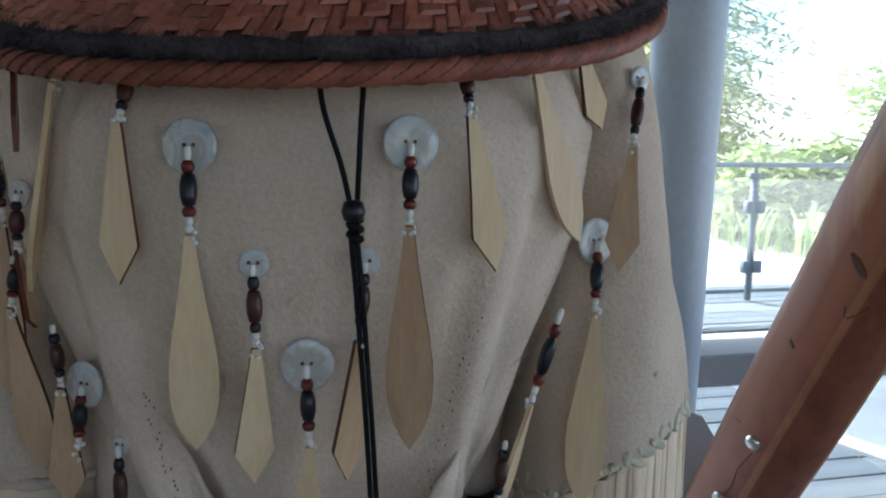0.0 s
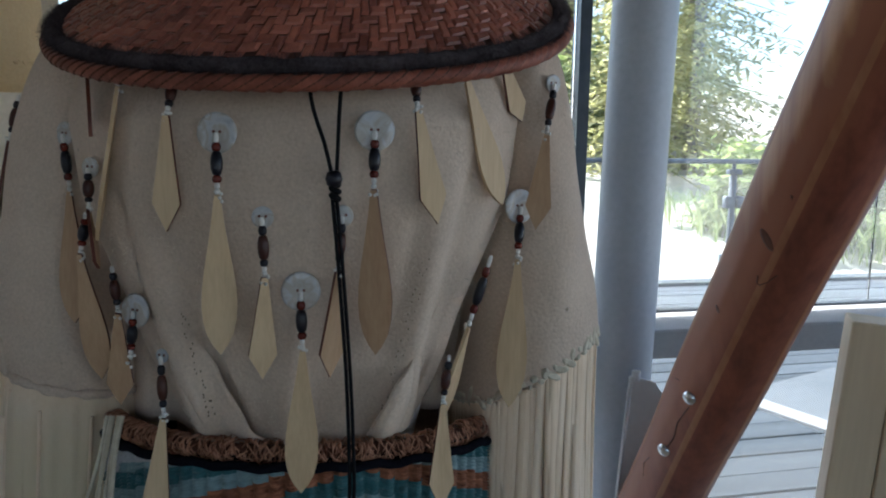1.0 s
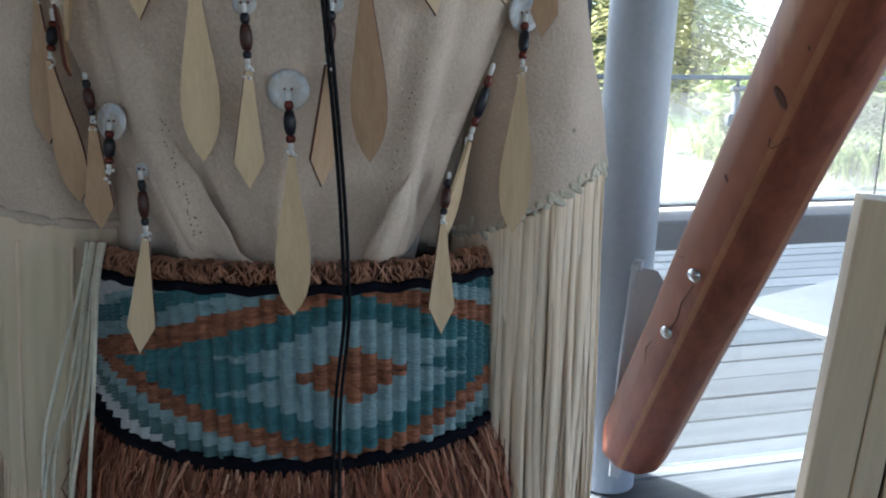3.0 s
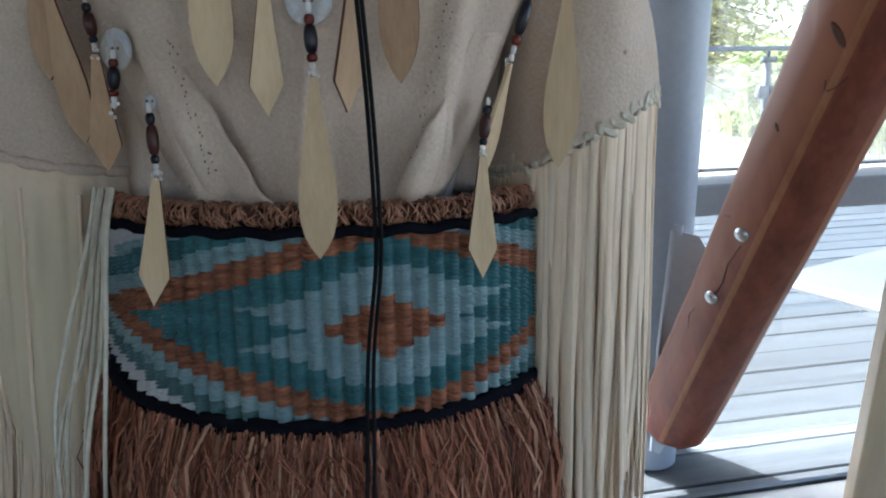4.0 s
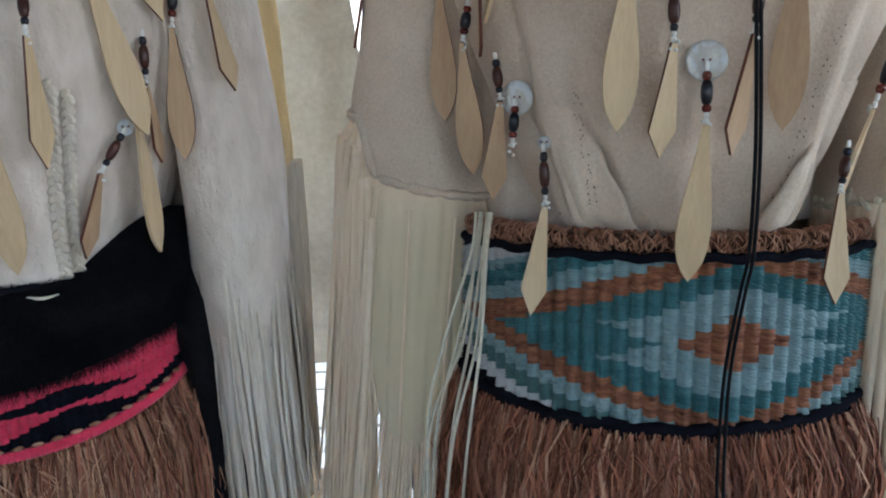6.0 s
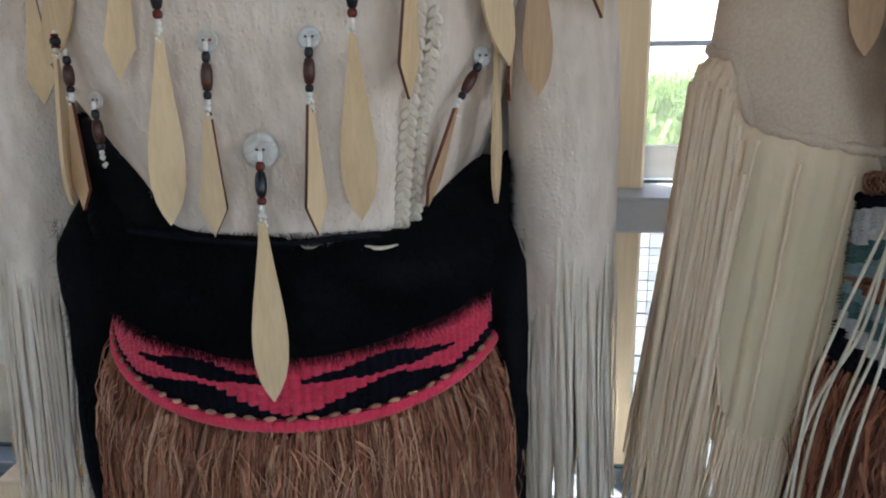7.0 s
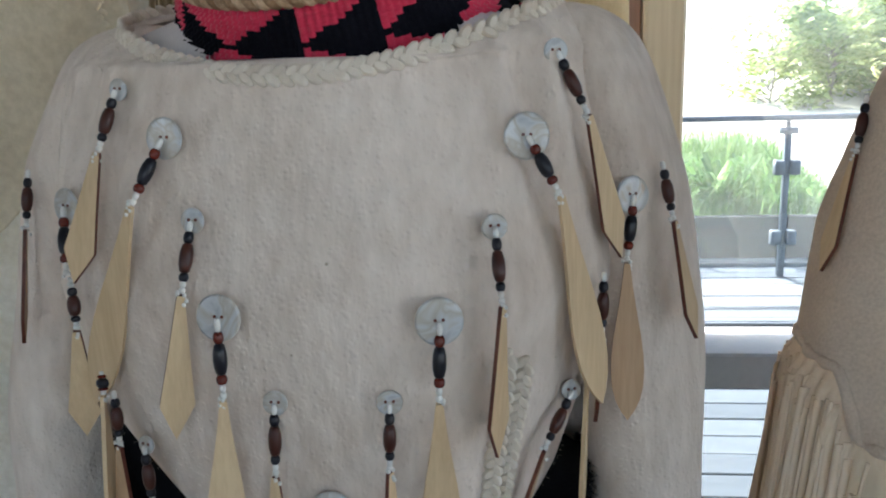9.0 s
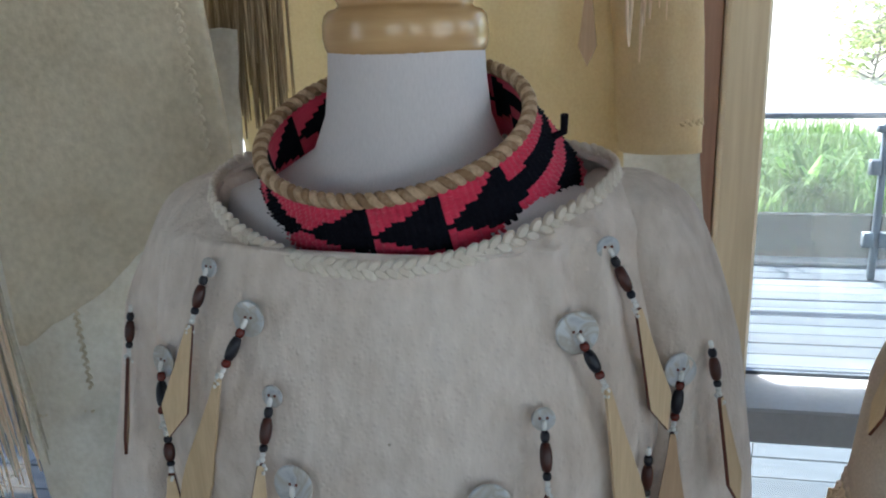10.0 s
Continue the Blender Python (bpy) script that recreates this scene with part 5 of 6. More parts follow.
def fur_root():
    if random.random() < 0.12:
        side, a, z = random.choice((0.258, -0.292)), random.uniform(0, 6.3), random.uniform(0.56, 0.93)
        k = (0.955 - z) / 0.42
        w = (1 - 0.35 * k) * 0.8
        return (side + 0.040 * w * math.cos(a), 0.02 + 0.06 * math.sin(a), z), (math.cos(a), math.sin(a), 0)
    t = random.uniform(math.pi * 0.9, math.pi * 2.1)
    hi, lo = fur_height(t)
    z = random.uniform(lo, hi + 0.006)
    return (0.252 * math.cos(t), 0.181 * math.sin(t), z), (math.cos(t), math.sin(t), 0)


fur("hair", furs, fur_root, 60000, 0.014, FUR_BLACK, "black fur hair", 31, 0.0005, 0.22)
s = Shape()
s.tube(curve([(-0.125, -0.170, 0.948), (-0.02, -0.184, 0.943), (0.05, -0.185, 0.943), (0.14, -0.164, 0.950)], 8), 0.0034, 6)
part("tie_cord", s, WOOL_BLACK, furs, "thin black tie cord")
for x, z, w in ((0.140, 0.936, 0.016), (0.072, 0.938, 0.010)):
    s = Shape()
    y = front(((0.9, 0.25, 0.1800), (1, 0.25, 0.1800)), x, 0.92)
    ring = []
    for i in range(40):
        t = 2 * math.pi * i / 40
        r = 0.9 + 0.25 * noise.noise(Vector((math.cos(t) * 2 + x * 50, math.sin(t) * 2, 1.0))) + 0.12 * noise.noise(Vector((math.cos(t) * 9, math.sin(t) * 9, x * 30)))
        ring.append((x + w * r * math.cos(t), y + 0.3 * w * math.cos(t), z + w * 0.11 * r * math.sin(t) + 0.0015 * math.cos(t * 2)))
    s.fan(ring)
    s.fan([(p[0], p[1] + 0.004, p[2]) for p in reversed(ring)])
    s.grid([ring, [(p[0], p[1] + 0.004, p[2]) for p in ring]], True)
    part("hide_patch", s, LACE, furs, "white hide showing through the fur", smooth=False)
# two fur tails hanging behind the sleeves
random.seed(77)
for x in (0.258, -0.292):
    s, rows = Shape(), []
    for i in range(14):
        k = i / 13
        ring = []
        for j in range(18):
            t = 2 * math.pi * j / 18
            w = (1 + 0.25 * noise.noise(Vector((math.cos(t), math.sin(t) + x * 9, k * 7)))) * smoothstep(-0.08, 0.18, k)
            ring.append((x + 0.040 * w * math.cos(t) * (1 - 0.35 * k), 0.02 + 0.06 * w * math.sin(t), 0.955 - 0.42 * k))
        rows.append(ring)
    s.grid(rows, True)
    part("tail", s, FUR_BLACK, furs, "long hanging black fur strip")


# ---- cedar bark skirts ----
def bark_skirt(form, label, top, spread, length, count, width, materials, seed, a0=0.0, a1=2 * math.pi):
    ob = thing("bark_skirt", place_of(form), label, "skirt", "bark skirts")
    random.seed(seed)
    s = Shape()
    ring = [2 * math.pi * k / 60 for k in range(60)]
    # backing sheet coloured dark, so the gaps between strips look shaded
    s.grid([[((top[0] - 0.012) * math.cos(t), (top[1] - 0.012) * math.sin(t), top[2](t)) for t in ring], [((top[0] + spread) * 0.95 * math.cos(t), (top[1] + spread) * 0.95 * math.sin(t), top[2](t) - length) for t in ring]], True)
    part("underskirt", s, GAP_SHADE, ob, "inner sheet with the shade between the bark strips in its colour")
    s = Shape()
    for i in range(count):
        t = random.uniform(a0, a1)
        layer = random.uniform(-0.012, 0.012)
        n = length * random.uniform(0.70, 1.05)
        w = width * random.choice((0.25, 0.35, 0.5, 0.5, 0.8, 1.0, 1.6))
        ph, sw, turns = random.uniform(0, 6.3), random.uniform(0.002, 0.020), random.uniform(-3, 3)
        ph2, sw2 = random.uniform(0, 6.3), random.uniform(0.0, 0.008)
        z0 = top[2](t) + random.uniform(-0.004, 0.014)
        puff = random.uniform(0.0, 0.016)
        line, widths, angles = [], [], []
        for j in range(11):
            k = j / 10
            rr = layer + spread * k ** 0.8 + puff * math.sin(min(k * 7, math.pi)) + sw2 * math.sin(ph2 + k * 17)
            q = t + (sw * math.sin(ph + k * 6) * k + sw2 * math.sin(ph + k * 21)) / 0.2
            line.append(((top[0] + rr) * math.cos(q), (top[1] + rr) * math.sin(q), z0 - n * k))
            widths.append(w * random.uniform(0.7, 1.15) * (1 if j < 10 else 0.3))
            angles.append(t + math.pi / 2 + 0.9 * math.sin(ph + turns * k))
        s.twisted(line, widths, angles, random.randrange(len(materials)))
    tagged(part("shredded_bark", s, materials, ob, "shredded bark strips"), kind="stuff")
    # loose curling shreds
    s = Shape()
    for i in range(count // 7):
        t = random.uniform(math.pi, 2 * math.pi)
        z = top[2](t) - random.uniform(0, length * 0.8)
        p = Vector(((top[0] + 0.02) * math.cos(t), (top[1] + 0.02) * math.sin(t), z))
        out = Vector((math.cos(t), math.sin(t), 0))
        side = Vector((-math.sin(t), math.cos(t), 0)) * random.choice((-1, 1))
        k = random.uniform(0.015, 0.045)
        s.tube([p, p + out * 0.006 + side * k * 0.4 + Vector((0, 0, -0.3 * k)), p + out * 0.010 + side * k * random.uniform(0.4, 1) + Vector((0, 0, -k)), p + out * 0.004 + side * k * 0.5 + Vector((0, 0, -1.7 * k))], [0.0008] * 4, 4)
    tagged(part("loose_bark", s, materials[:1], ob, "loose curling bark shreds"), kind="stuff")
    return ob


bark_skirt(FORM_A, "reddish shredded cedar bark skirt below the woven belt", (0.245, 0.155, lambda t: 0.800 - 0.034 * max(0.0, -math.sin(t))), 0.05, 0.42, 11000, 0.0025, [BARK_RED, BARK_RED, BARK_RED, BARK_BROWN], 5)
bark_skirt(FORM_B, "brown shredded cedar bark skirt below the scarlet belt", (0.232, 0.160, lambda t: 0.786 - 0.070 * max(0, -math.sin(t)) ** 1.2), 0.05, 0.44, 9500, 0.0022, [BARK_BROWN, BARK_RED, BARK_BROWN, BARK_RED], 6)

# ---- the plaited hat ----
HAT = pose(FORM_A[0], FORM_A[1], 0, 0, 0, FORM_A[2]) @ pose(0.017, 0.0, 1.466, 19, -0.8, 0)
hat = thing("woven_hat", HAT, "conical plaited red cedar bark hat with dark wool trim", "hat")
RIM, RISE = 0.284, 0.62


def hat_point(t, r, lift=0.0):
    """A point on the hat's cone; r: distance from the rim along the slope."""
    k = RIM - r
    z = r * RISE + 0.004 * math.sin(t * 3)
    return Vector((k * math.cos(t), k * math.sin(t), z)) + Vector((math.cos(t) * RISE, math.sin(t) * RISE, 1)).normalized() * lift


s = Shape()
s.grid([[hat_point(2 * math.pi * k / 96, r, -0.003) for k in range(96)] for r in (-0.004, 0.06, 0.14, 0.22, 0.285, 0.297)], True)
shell = part("lining", s, GAP_SHADE, hat, "inner layer of the hat, dark for the shade between the strips")
random.seed(9)
s, COLS, STEP = Shape(), 172, 0.0115


def strip_tile(s, i0, i1, j0, j1, h, tilt=0.0, curl=0.0):
    """One visible float of a strip, arched, from column i0 to i1 and row j0 to j1."""
    rows = []
    for v in (0.0, 0.18, 0.82, 1.0):
        r = []
        for u in (0.0, 0.15, 0.5, 0.85, 1.0):
            edge = 0.45 if (u in (0.0, 1.0) or v in (0.0, 1.0)) else 1.0
            y = j0 + (j1 - j0) * v
            t = 2 * math.pi * (i0 + (i1 - i0) * u + y * 0.35) / COLS
            r.append(hat_point(t, 0.012 + y * STEP * 0.82, -0.002 + edge * h + tilt * (u - 0.5) + curl * (v - 0.5)))
        rows.append(r)
    s.grid(rows)


single_strips = []
for j in range(21):
    for i in range(COLS):
        around = 2 * math.pi * (i + 1 + j * 0.35) / COLS
        apart = j < 12 and abs((around - 1.5 * math.pi + math.pi) % (2 * math.pi) - math.pi) < 0.75
        piece = Shape() if apart else s
        if (i - j) % 4 == 0:
            strip_tile(piece, i + 0.02, i + 1.98, j + 0.0, j + 1.0, random.uniform(0.0034, 0.0046), random.uniform(-0.0008, 0.0024), random.uniform(-0.0014, 0.0010))
        elif (i - j) % 4 == 3:
            strip_tile(piece, i + 0.02, i + 0.98, j + 0.0, j + 2.0, random.uniform(0.0028, 0.0040), random.uniform(-0.0012, 0.0012), random.uniform(-0.0024, 0.0008))
        else:
            continue
        if apart:
            single_strips.append(piece)
plaiting = tagged(part("plaiting", s, HAT_BARK, hat, "twill-plaited red cedar bark strips", smooth=False), kind="stuff")
for piece in single_strips:
    part("bark_strip", piece, HAT_BARK, hat, smooth=False)
s = Shape()
path = [hat_point(2 * math.pi * k / 160, 0.004 + 0.001 * math.sin(k * 1.7), 0.006) for k in range(161)]
s.tube(path, [0.0066 + 0.0016 * noise.noise(Vector((k * 0.35, 0, 0))) for k in range(161)], 12, ends=False)
trim = part("wool_trim", s, WOOL_NAVY, hat, "fuzzy dark charcoal wool trim")


def trim_root():
    t, a = random.uniform(0, 2 * math.pi), random.uniform(0, 2 * math.pi)
    c = hat_point(t, 0.004, 0.006)
    n = Vector((math.cos(t) * math.cos(a), math.sin(t) * math.cos(a), math.sin(a)))
    return c + n * 0.0060, n


fur("wool_fuzz", hat, trim_root, 26000, 0.0085, WOOL_NAVY, "short wool fuzz", 3, 0.0004, 0.7)
# bark wraps wound round the rim, each lapping a little over the next
WRAPS, FINE, SIDES = 130, 12, 48
dice = random.Random(44)
shades, loose = [dice.choice((0, 1)) for _ in range(WRAPS + 2)], [dice.uniform(0.6, 1.3) for _ in range(WRAPS + 2)]
s, rows = Shape(), []
for k in range(WRAPS * FINE + 1):
    t = 2 * math.pi * k / (WRAPS * FINE)
    c = hat_point(t, -0.007, -0.002)
    out = Vector((math.cos(t), math.sin(t), 0))
    ring = []
    for n in range(SIDES):
        a = 2 * math.pi * n / SIDES
        turn_along = k / FINE - 0.9 * math.sin(a)
        lap = turn_along % 1
        r = 0.0060 + 0.0014 * loose[int(turn_along) % WRAPS] * lap * smoothstep(1.0, 0.86, lap)
        ring.append(c + out * r * math.cos(a) + Vector((0, 0, r * math.sin(a) * 1.15)))
    rows.append(ring)


# the groove behind each lap gets the dark slot: its shade is coloured in
def wrap_slot(k, n):
    along = (k + 0.5) / FINE - 0.9 * math.sin(2 * math.pi * (n + 0.5) / SIDES)
    return 2 if along % 1 > 0.84 else shades[int(along) % WRAPS]


s.grid(rows, True, wrap_slot)
part("coiled_rim", s, [RIM_BARK, RIM_DARK, GAP_SHADE], hat, "bark-wrapped coiled rim")

# ---- the black neck cord ----
cord = thing("neck_cord", place_of(FORM_A), "thin black double cord hanging down the cream shirt", "cord")
LEFT = [(0.036, -0.195, 1.42), (0.042, -0.212, 1.36), (0.054, -0.210, 1.318), (0.0605, -0.210, 1.290)]
RIGHT = [(0.072, -0.190, 1.42), (0.069, -0.212, 1.36), (0.0665, -0.211, 1.318), (0.0650, -0.210, 1.290)]
DOWN = [(0.063, -0.212, 1.270), (0.068, -0.210, 1.208), (0.075, -0.206, 1.095), (0.077, -0.196, 0.994), (0.074, -0.178, 0.945), (0.064, -0.178, 0.860), (0.061, -0.186, 0.770), (0.060, -0.205, 0.69), (0.058, -0.215, 0.55)]
for line in (LEFT, RIGHT):
    s = Shape()
    s.tube(curve(line, 6), 0.0019, 8)
    part("strand", s, CORD_BLACK, cord)
for off, bend in ((-0.0020, 0.0), (0.0020, 0.006)):
    s = Shape()
    s.tube(curve([(x + off + bend * max(0, 1.2 - z) * (1.2 - z) * 2, y, z) for x, y, z in DOWN], 6), 0.0019, 8)
    part("strand", s, CORD_BLACK, cord)
s = Shape()
s.lathe([(0.003, -0.0075), (0.0065, -0.006), (0.0082, 0.0), (0.0065, 0.006), (0.003, 0.0075)], 16, centre=(0.0628, -0.213, 1.286))
part("bead", s, BEAD_BLACK, cord, "glossy black bead")
s = Shape()
s.tube([(0.064 + 0.0036 * math.cos(i * 0.8), -0.214 + 0.0036 * math.sin(i * 0.8), 1.281 - 0.00085 * i) for i in range(19)], 0.0028, 8)
part("knot", s, CORD_BLACK, cord, "tied knot")

random.seed(21)
for i in range(6):
    x0, x1 = -0.188 - 0.0036 * i + random.uniform(-0.002, 0.002), -0.222 - 0.007 * i + random.uniform(-0.012, 0.010)
    sway = random.uniform(-0.012, 0.012)
    s = Shape()
    s.tube(curve([(x0, -0.100, 1.010), (x0 - 0.004, -0.118, 0.965), (x0 + (x1 - x0) * 0.45 + sway, -0.135 + 0.002 * i, 0.86), (x1, -0.130, 0.72 + 0.01 * i), (x1 - 0.018 - sway, -0.128, 0.50 + 0.02 * i)], 6), 0.0025, 6, flat=0.6)
    part("loose_lace", s, LACE, shirt_a, "loose pale hide lace")

# ---- the woven collar ----
collar = thing("woven_collar", place_of(FORM_B) @ pose(0.003, -0.010, 1.472, 26, -3, 0), "scarlet and black woven wool collar with twisted bark rim", "collar")
RING = (0.137, 0.133)


def collar_line(k):
    t = 2 * math.pi * k - math.pi / 2
    x, y = oval(*RING, t)
    return x, y, 0.042, math.cos(t), math.sin(t)


def collar_lean(k):
    """The band spreads outwards where it rests on the shoulders."""
    side = math.sin(2 * math.pi * k)
    return 0.006 + (0.044 if side > 0 else 0.020) * abs(side)


def collar_pattern(k, h):
    p = (k * 13 - 0.08) % 1
    if 0.5 < k < 0.929:
        p = 1 - p
    if 0.160 < k < 0.36:
        q = h + (k - 0.160) * 0.5
        return 1 if 0.22 < q < 0.44 or 0.64 < q < 0.92 else 0
    return 1 if 0.37 - 0.35 * p < h < 0.40 + 0.24 * p else 0


woven_band("woven_band", collar, collar_line, lambda k: 0.088, lambda k: 0.0, 130, 22, [WOOL_RED, WOOL_BLACK], collar_pattern, "scarlet weave with black triangles", 0.0026, collar_lean)
s = Shape()
s.grid([[((RING[0] - 0.0025) * math.cos(t), (RING[1] - 0.0025) * math.sin(t), 0.042 - 0.08 * i / 18) for t in (2 * math.pi * k / 180 - math.pi / 2 for k in range(180))] for i in range(19)], True, lambda i, j: collar_pattern(j / 180, i / 18))
part("lining", s, [WOOL_RED, WOOL_BLACK], collar, "inner side of the collar")
s = Shape()
TURNS = 46
for strand in (0, 1):
    line, thick = [], []
    for i in range(TURNS * 10 + 1):
        t = 2 * math.pi * i / (TURNS * 10)
        a = math.pi * strand - t * TURNS / 2 * 2
        r = RING[0] + 0.0036 * math.cos(a)
        line.append((r * math.cos(t), (r - RING[0] + RING[1]) * math.sin(t), 0.0465 + 0.0036 * math.sin(a)))
        thick.append(0.0043 + 0.0006 * noise.noise(Vector((i * 0.21, strand * 5.0, 1.0))))
    s.tube(line, thick, 8)
part("twisted_rim", s, ROPE, collar, "twisted pale bark rope rim")
s = Shape()
s.tube([(0.150, 0.02, 0.006), (0.166, 0.02, 0.014), (0.168, 0.022, 0.032)], 0.004, 8)
part("tie", s, WOOL_BLACK, collar, "black wool tie end")


# ---- garments hanging behind ----
def hanging_panel(name, parent, m, outline, material, waves, seed, label="", thick=0.004):
    """A hide sheet; outline: rows of (z, left, right) from the top down."""
    s, rows = Shape(), []
    keys = []
    for p, q in zip(outline, outline[1:]):
        for i in range(8):
            keys.append([a + (b - a) * i / 8 for a, b in zip(p, q)])
    keys.append(list(outline[-1]))
    for z, l, r in keys:
        row = []
        for j in range(41):
            k = j / 40
            x = l + (r - l) * k
            y = waves[0] * math.sin(x * waves[1] + seed) + 0.012 * noise.noise(Vector((x * 6, seed, z * 3)))
            row.append((x + 0.004 * noise.noise(Vector((seed, k * 3, z * 18))), y, z + 0.006 * noise.noise(Vector((x * 22, seed, 1)))))
        rows.append(row)
    s.grid(rows)
    ob = part(name, s, material, parent, label, m=m)
    ob.modifiers.new("thickness", "SOLIDIFY").thickness = thick
    return ob


dress = thing("hide_dress", pose(-1.26, 1.25, 0, 0, 0, 12), "yellowish smoked hide dress hanging by the window", "dress", "hanging garments")
hanging_panel("body", dress, None, [(2.1, -0.64, 0.25), (1.7, -0.60, 0.30), (1.40, -0.46, 0.33), (0.78, -0.40, 0.36)], HIDE_YELLOW, (0.030, 22), 1.0)
arm, rings = sleeve(dress, 1, [(0.30, -0.02, 2.1, 0.07, 0.06), (0.375, -0.03, 1.7, 0.075, 0.06), (0.40, -0.03, 1.395, 0.072, 0.055)], HIDE_YELLOW, 2)
plait(dress, [Vector(p) + Vector((0, 0, 0.055)) for p in rings[-1]], 0.006, HIDE_YELLOW, "cuff_lacing")
arm, rings = sleeve(dress, -1, [(-0.42, -0.05, 2.1, 0.07, 0.06), (-0.56, -0.05, 1.80, 0.07, 0.06), (-0.615, -0.05, 1.63, 0.068, 0.055)], HIDE_YELLOW, 4)
fringe(dress, [(-0.545 + 0.0062 * i, -0.075 + 0.004 * math.sin(i * 2.0), 2.02) for i in range(36)], (0.50, 0.64), 0.0075, FRINGE_TAN, 71)
fringe(dress, [(-0.545 + 0.0040 * i, -0.060 + 0.006 * math.sin(i * 2.7), 2.02) for i in range(58)], (0.48, 0.62), 0.0065, FRINGE_TAN, 76)
fringe(dress, [(-0.44 + 0.0062 * i, -0.10 + 0.004 * math.sin(i * 2.0), 1.95) for i in range(14)], (0.33, 0.42), 0.0070, FRINGE_TAN, 75)
fringe(dress, [(0.33 + 0.0065 * i, -0.095, 1.95) for i in range(10)], (0.30, 0.40), 0.0075, FRINGE_A, 72)
fringe(dress, [(-0.32 + 0.0068 * i, 0.03, 0.80) for i in range(100)], (0.30, 0.36), 0.0080, FRINGE_A, 79)
q = pose(0.27, -0.105, 1.69, 0, 0, 0)
s = Shape()
edge = [(-0.016 * w, -0.14 * k) for k, w in OUTLINES["spear"]] + [(0.016 * w, -0.14 * k) for k, w in reversed(OUTLINES["spear"])]
s.grid([[(x, 0, z) for x, z in edge], [(x, 0.004, z) for x, z in edge]], True, 1)
s.fan([(x, 0, z) for x, z in edge])
part("plaque", s, [PLAQUE_TAN, SCORCHED], dress, "hanging cedar plaque", False, q)
s = Shape()
s.tube([(-0.45, 0, 2.08), (0.38, 0, 2.08)], 0.011, 10)
part("hanging_bar", s, TURNED_WOOD, dress)
s = Shape()
s.tube([(0, 0, 2.08), (0, 0, 3.1)], 0.003, 8)
part("hanging_cord", s, CORD_BLACK, dress)

coat = thing("hide_coat", pose(-1.655, 0.86, -0.07, 0, 0, 22), "large pale hide coat with loose sleeves and fringe", "coat", "hanging garments")
hanging_panel("front_panel", coat, None, [(2.2, -0.37, 0.06), (1.6, -0.36, 0.12), (1.42, -0.345, 0.14), (1.30, -0.335, -0.05), (1.285, -0.335, -0.075), (1.23, -0.332, -0.13), (1.17, -0.330, -0.22), (1.11, -0.326, -0.31)], HIDE_PALE, (0.010, 14), 2.0)
hanging_panel("side_panel", coat, pose(0, -0.015, 0), [(2.2, -0.66, -0.40), (1.26, -0.62, -0.352)], HIDE_PALE, (0.010, 20), 3.0)
hanging_panel("inner_panel", coat, pose(0, 0.16, 0), [(1.7, -0.50, 0.10), (1.25, -0.50, 0.08), (0.90, -0.46, 0.05), (0.66, -0.42, 0.02), (0.52, -0.36, -0.04)], LINING_HIDE, (0.014, 18), 5.0, "white rough hide lining panel")
fringe(coat, [(-0.60 + 0.0062 * i, -0.02 + 0.006 * math.sin(i * 1.7), 1.27) for i in range(40)], (0.34, 0.50), 0.007, FRINGE_A, 74, drift=(0.05, 0))
fringe(coat, [(-0.60 + 0.0050 * i, -0.005 + 0.008 * math.sin(i * 2.3), 1.27) for i in range(50)], (0.30, 0.46), 0.0065, LACE, 78, drift=(0.05, 0))
plait(coat, [(0.055 + 0.0012 * i, -0.016, 1.80 - 0.010 * i) for i in range(34)], 0.007, HIDE_PALE, "seam_lacing", "laced seam down the coat")
plait(coat, [(-0.31 + 0.0006 * i, 0.150, 1.30 - 0.009 * i) for i in range(40)], 0.006, HIDE_PALE, "seam_lacing")
plait(coat, [(-0.42 + 0.009 * i, 0.150, 0.88 + 0.001 * i) for i in range(16)], 0.006, HIDE_PALE, "seam_lacing")
s = Shape()
s.tube([(-0.66, 0, 2.2), (0.33, 0, 2.2)], 0.011, 10)
part("hanging_bar", s, TURNED_WOOD, coat)
s = Shape()
s.tube([(-0.1, 0, 2.2), (-0.1, 0, 3.17)], 0.003, 8)
part("hanging_cord", s, CORD_BLACK, coat)

cloth = thing("white_hide_cape", pose(-0.93, 1.46, 0, 0, 0, 8), "white hide cape hanging in front of the window", "cape", "hanging garments")
hanging_panel("panel", cloth, None, [(2.1, -0.22, 0.06), (1.45, -0.22, 0.10), (1.08, -0.22, 0.14), (0.70, -0.22, 0.13), (0.44, -0.20, 0.11)], LINING_HIDE, (0.014, 25), 7.0)
s = Shape()
s.tube([(-0.2, 0, 2.1), (0.06, 0, 2.1)], 0.010, 10)
part("hanging_bar", s, TURNED_WOOD, cloth)
s = Shape()
s.tube([(-0.08, 0, 2.1), (-0.08, 0, 3.1)], 0.003, 8)
part("hanging_cord", s, CORD_BLACK, cloth)


def turned_stand(m, height, label):
    ob = thing("wooden_stand", m, label, "stand", "wooden stands")
    s = Shape()
    s.box((-0.14, -0.12, 0.0), (0.14, 0.12, height), bevel=0.006)
    part("block", s, FIR, ob, smooth=False)
    s = Shape()
    s.lathe([(0.10, height + 0.001), (0.125, height + 0.012), (0.132, height + 0.05), (0.132, height + 0.10), (0.12, height + 0.135), (0.085, height + 0.155), (0.03, height + 0.16)], 40)
    part("disc", s, TURNED_WOOD, ob, "rounded turned wooden disc")


turned_stand(pose(-1.90, 0.98, 0, 0, 0, 20), 0.19, "varnished wooden block stand with round turned disc")
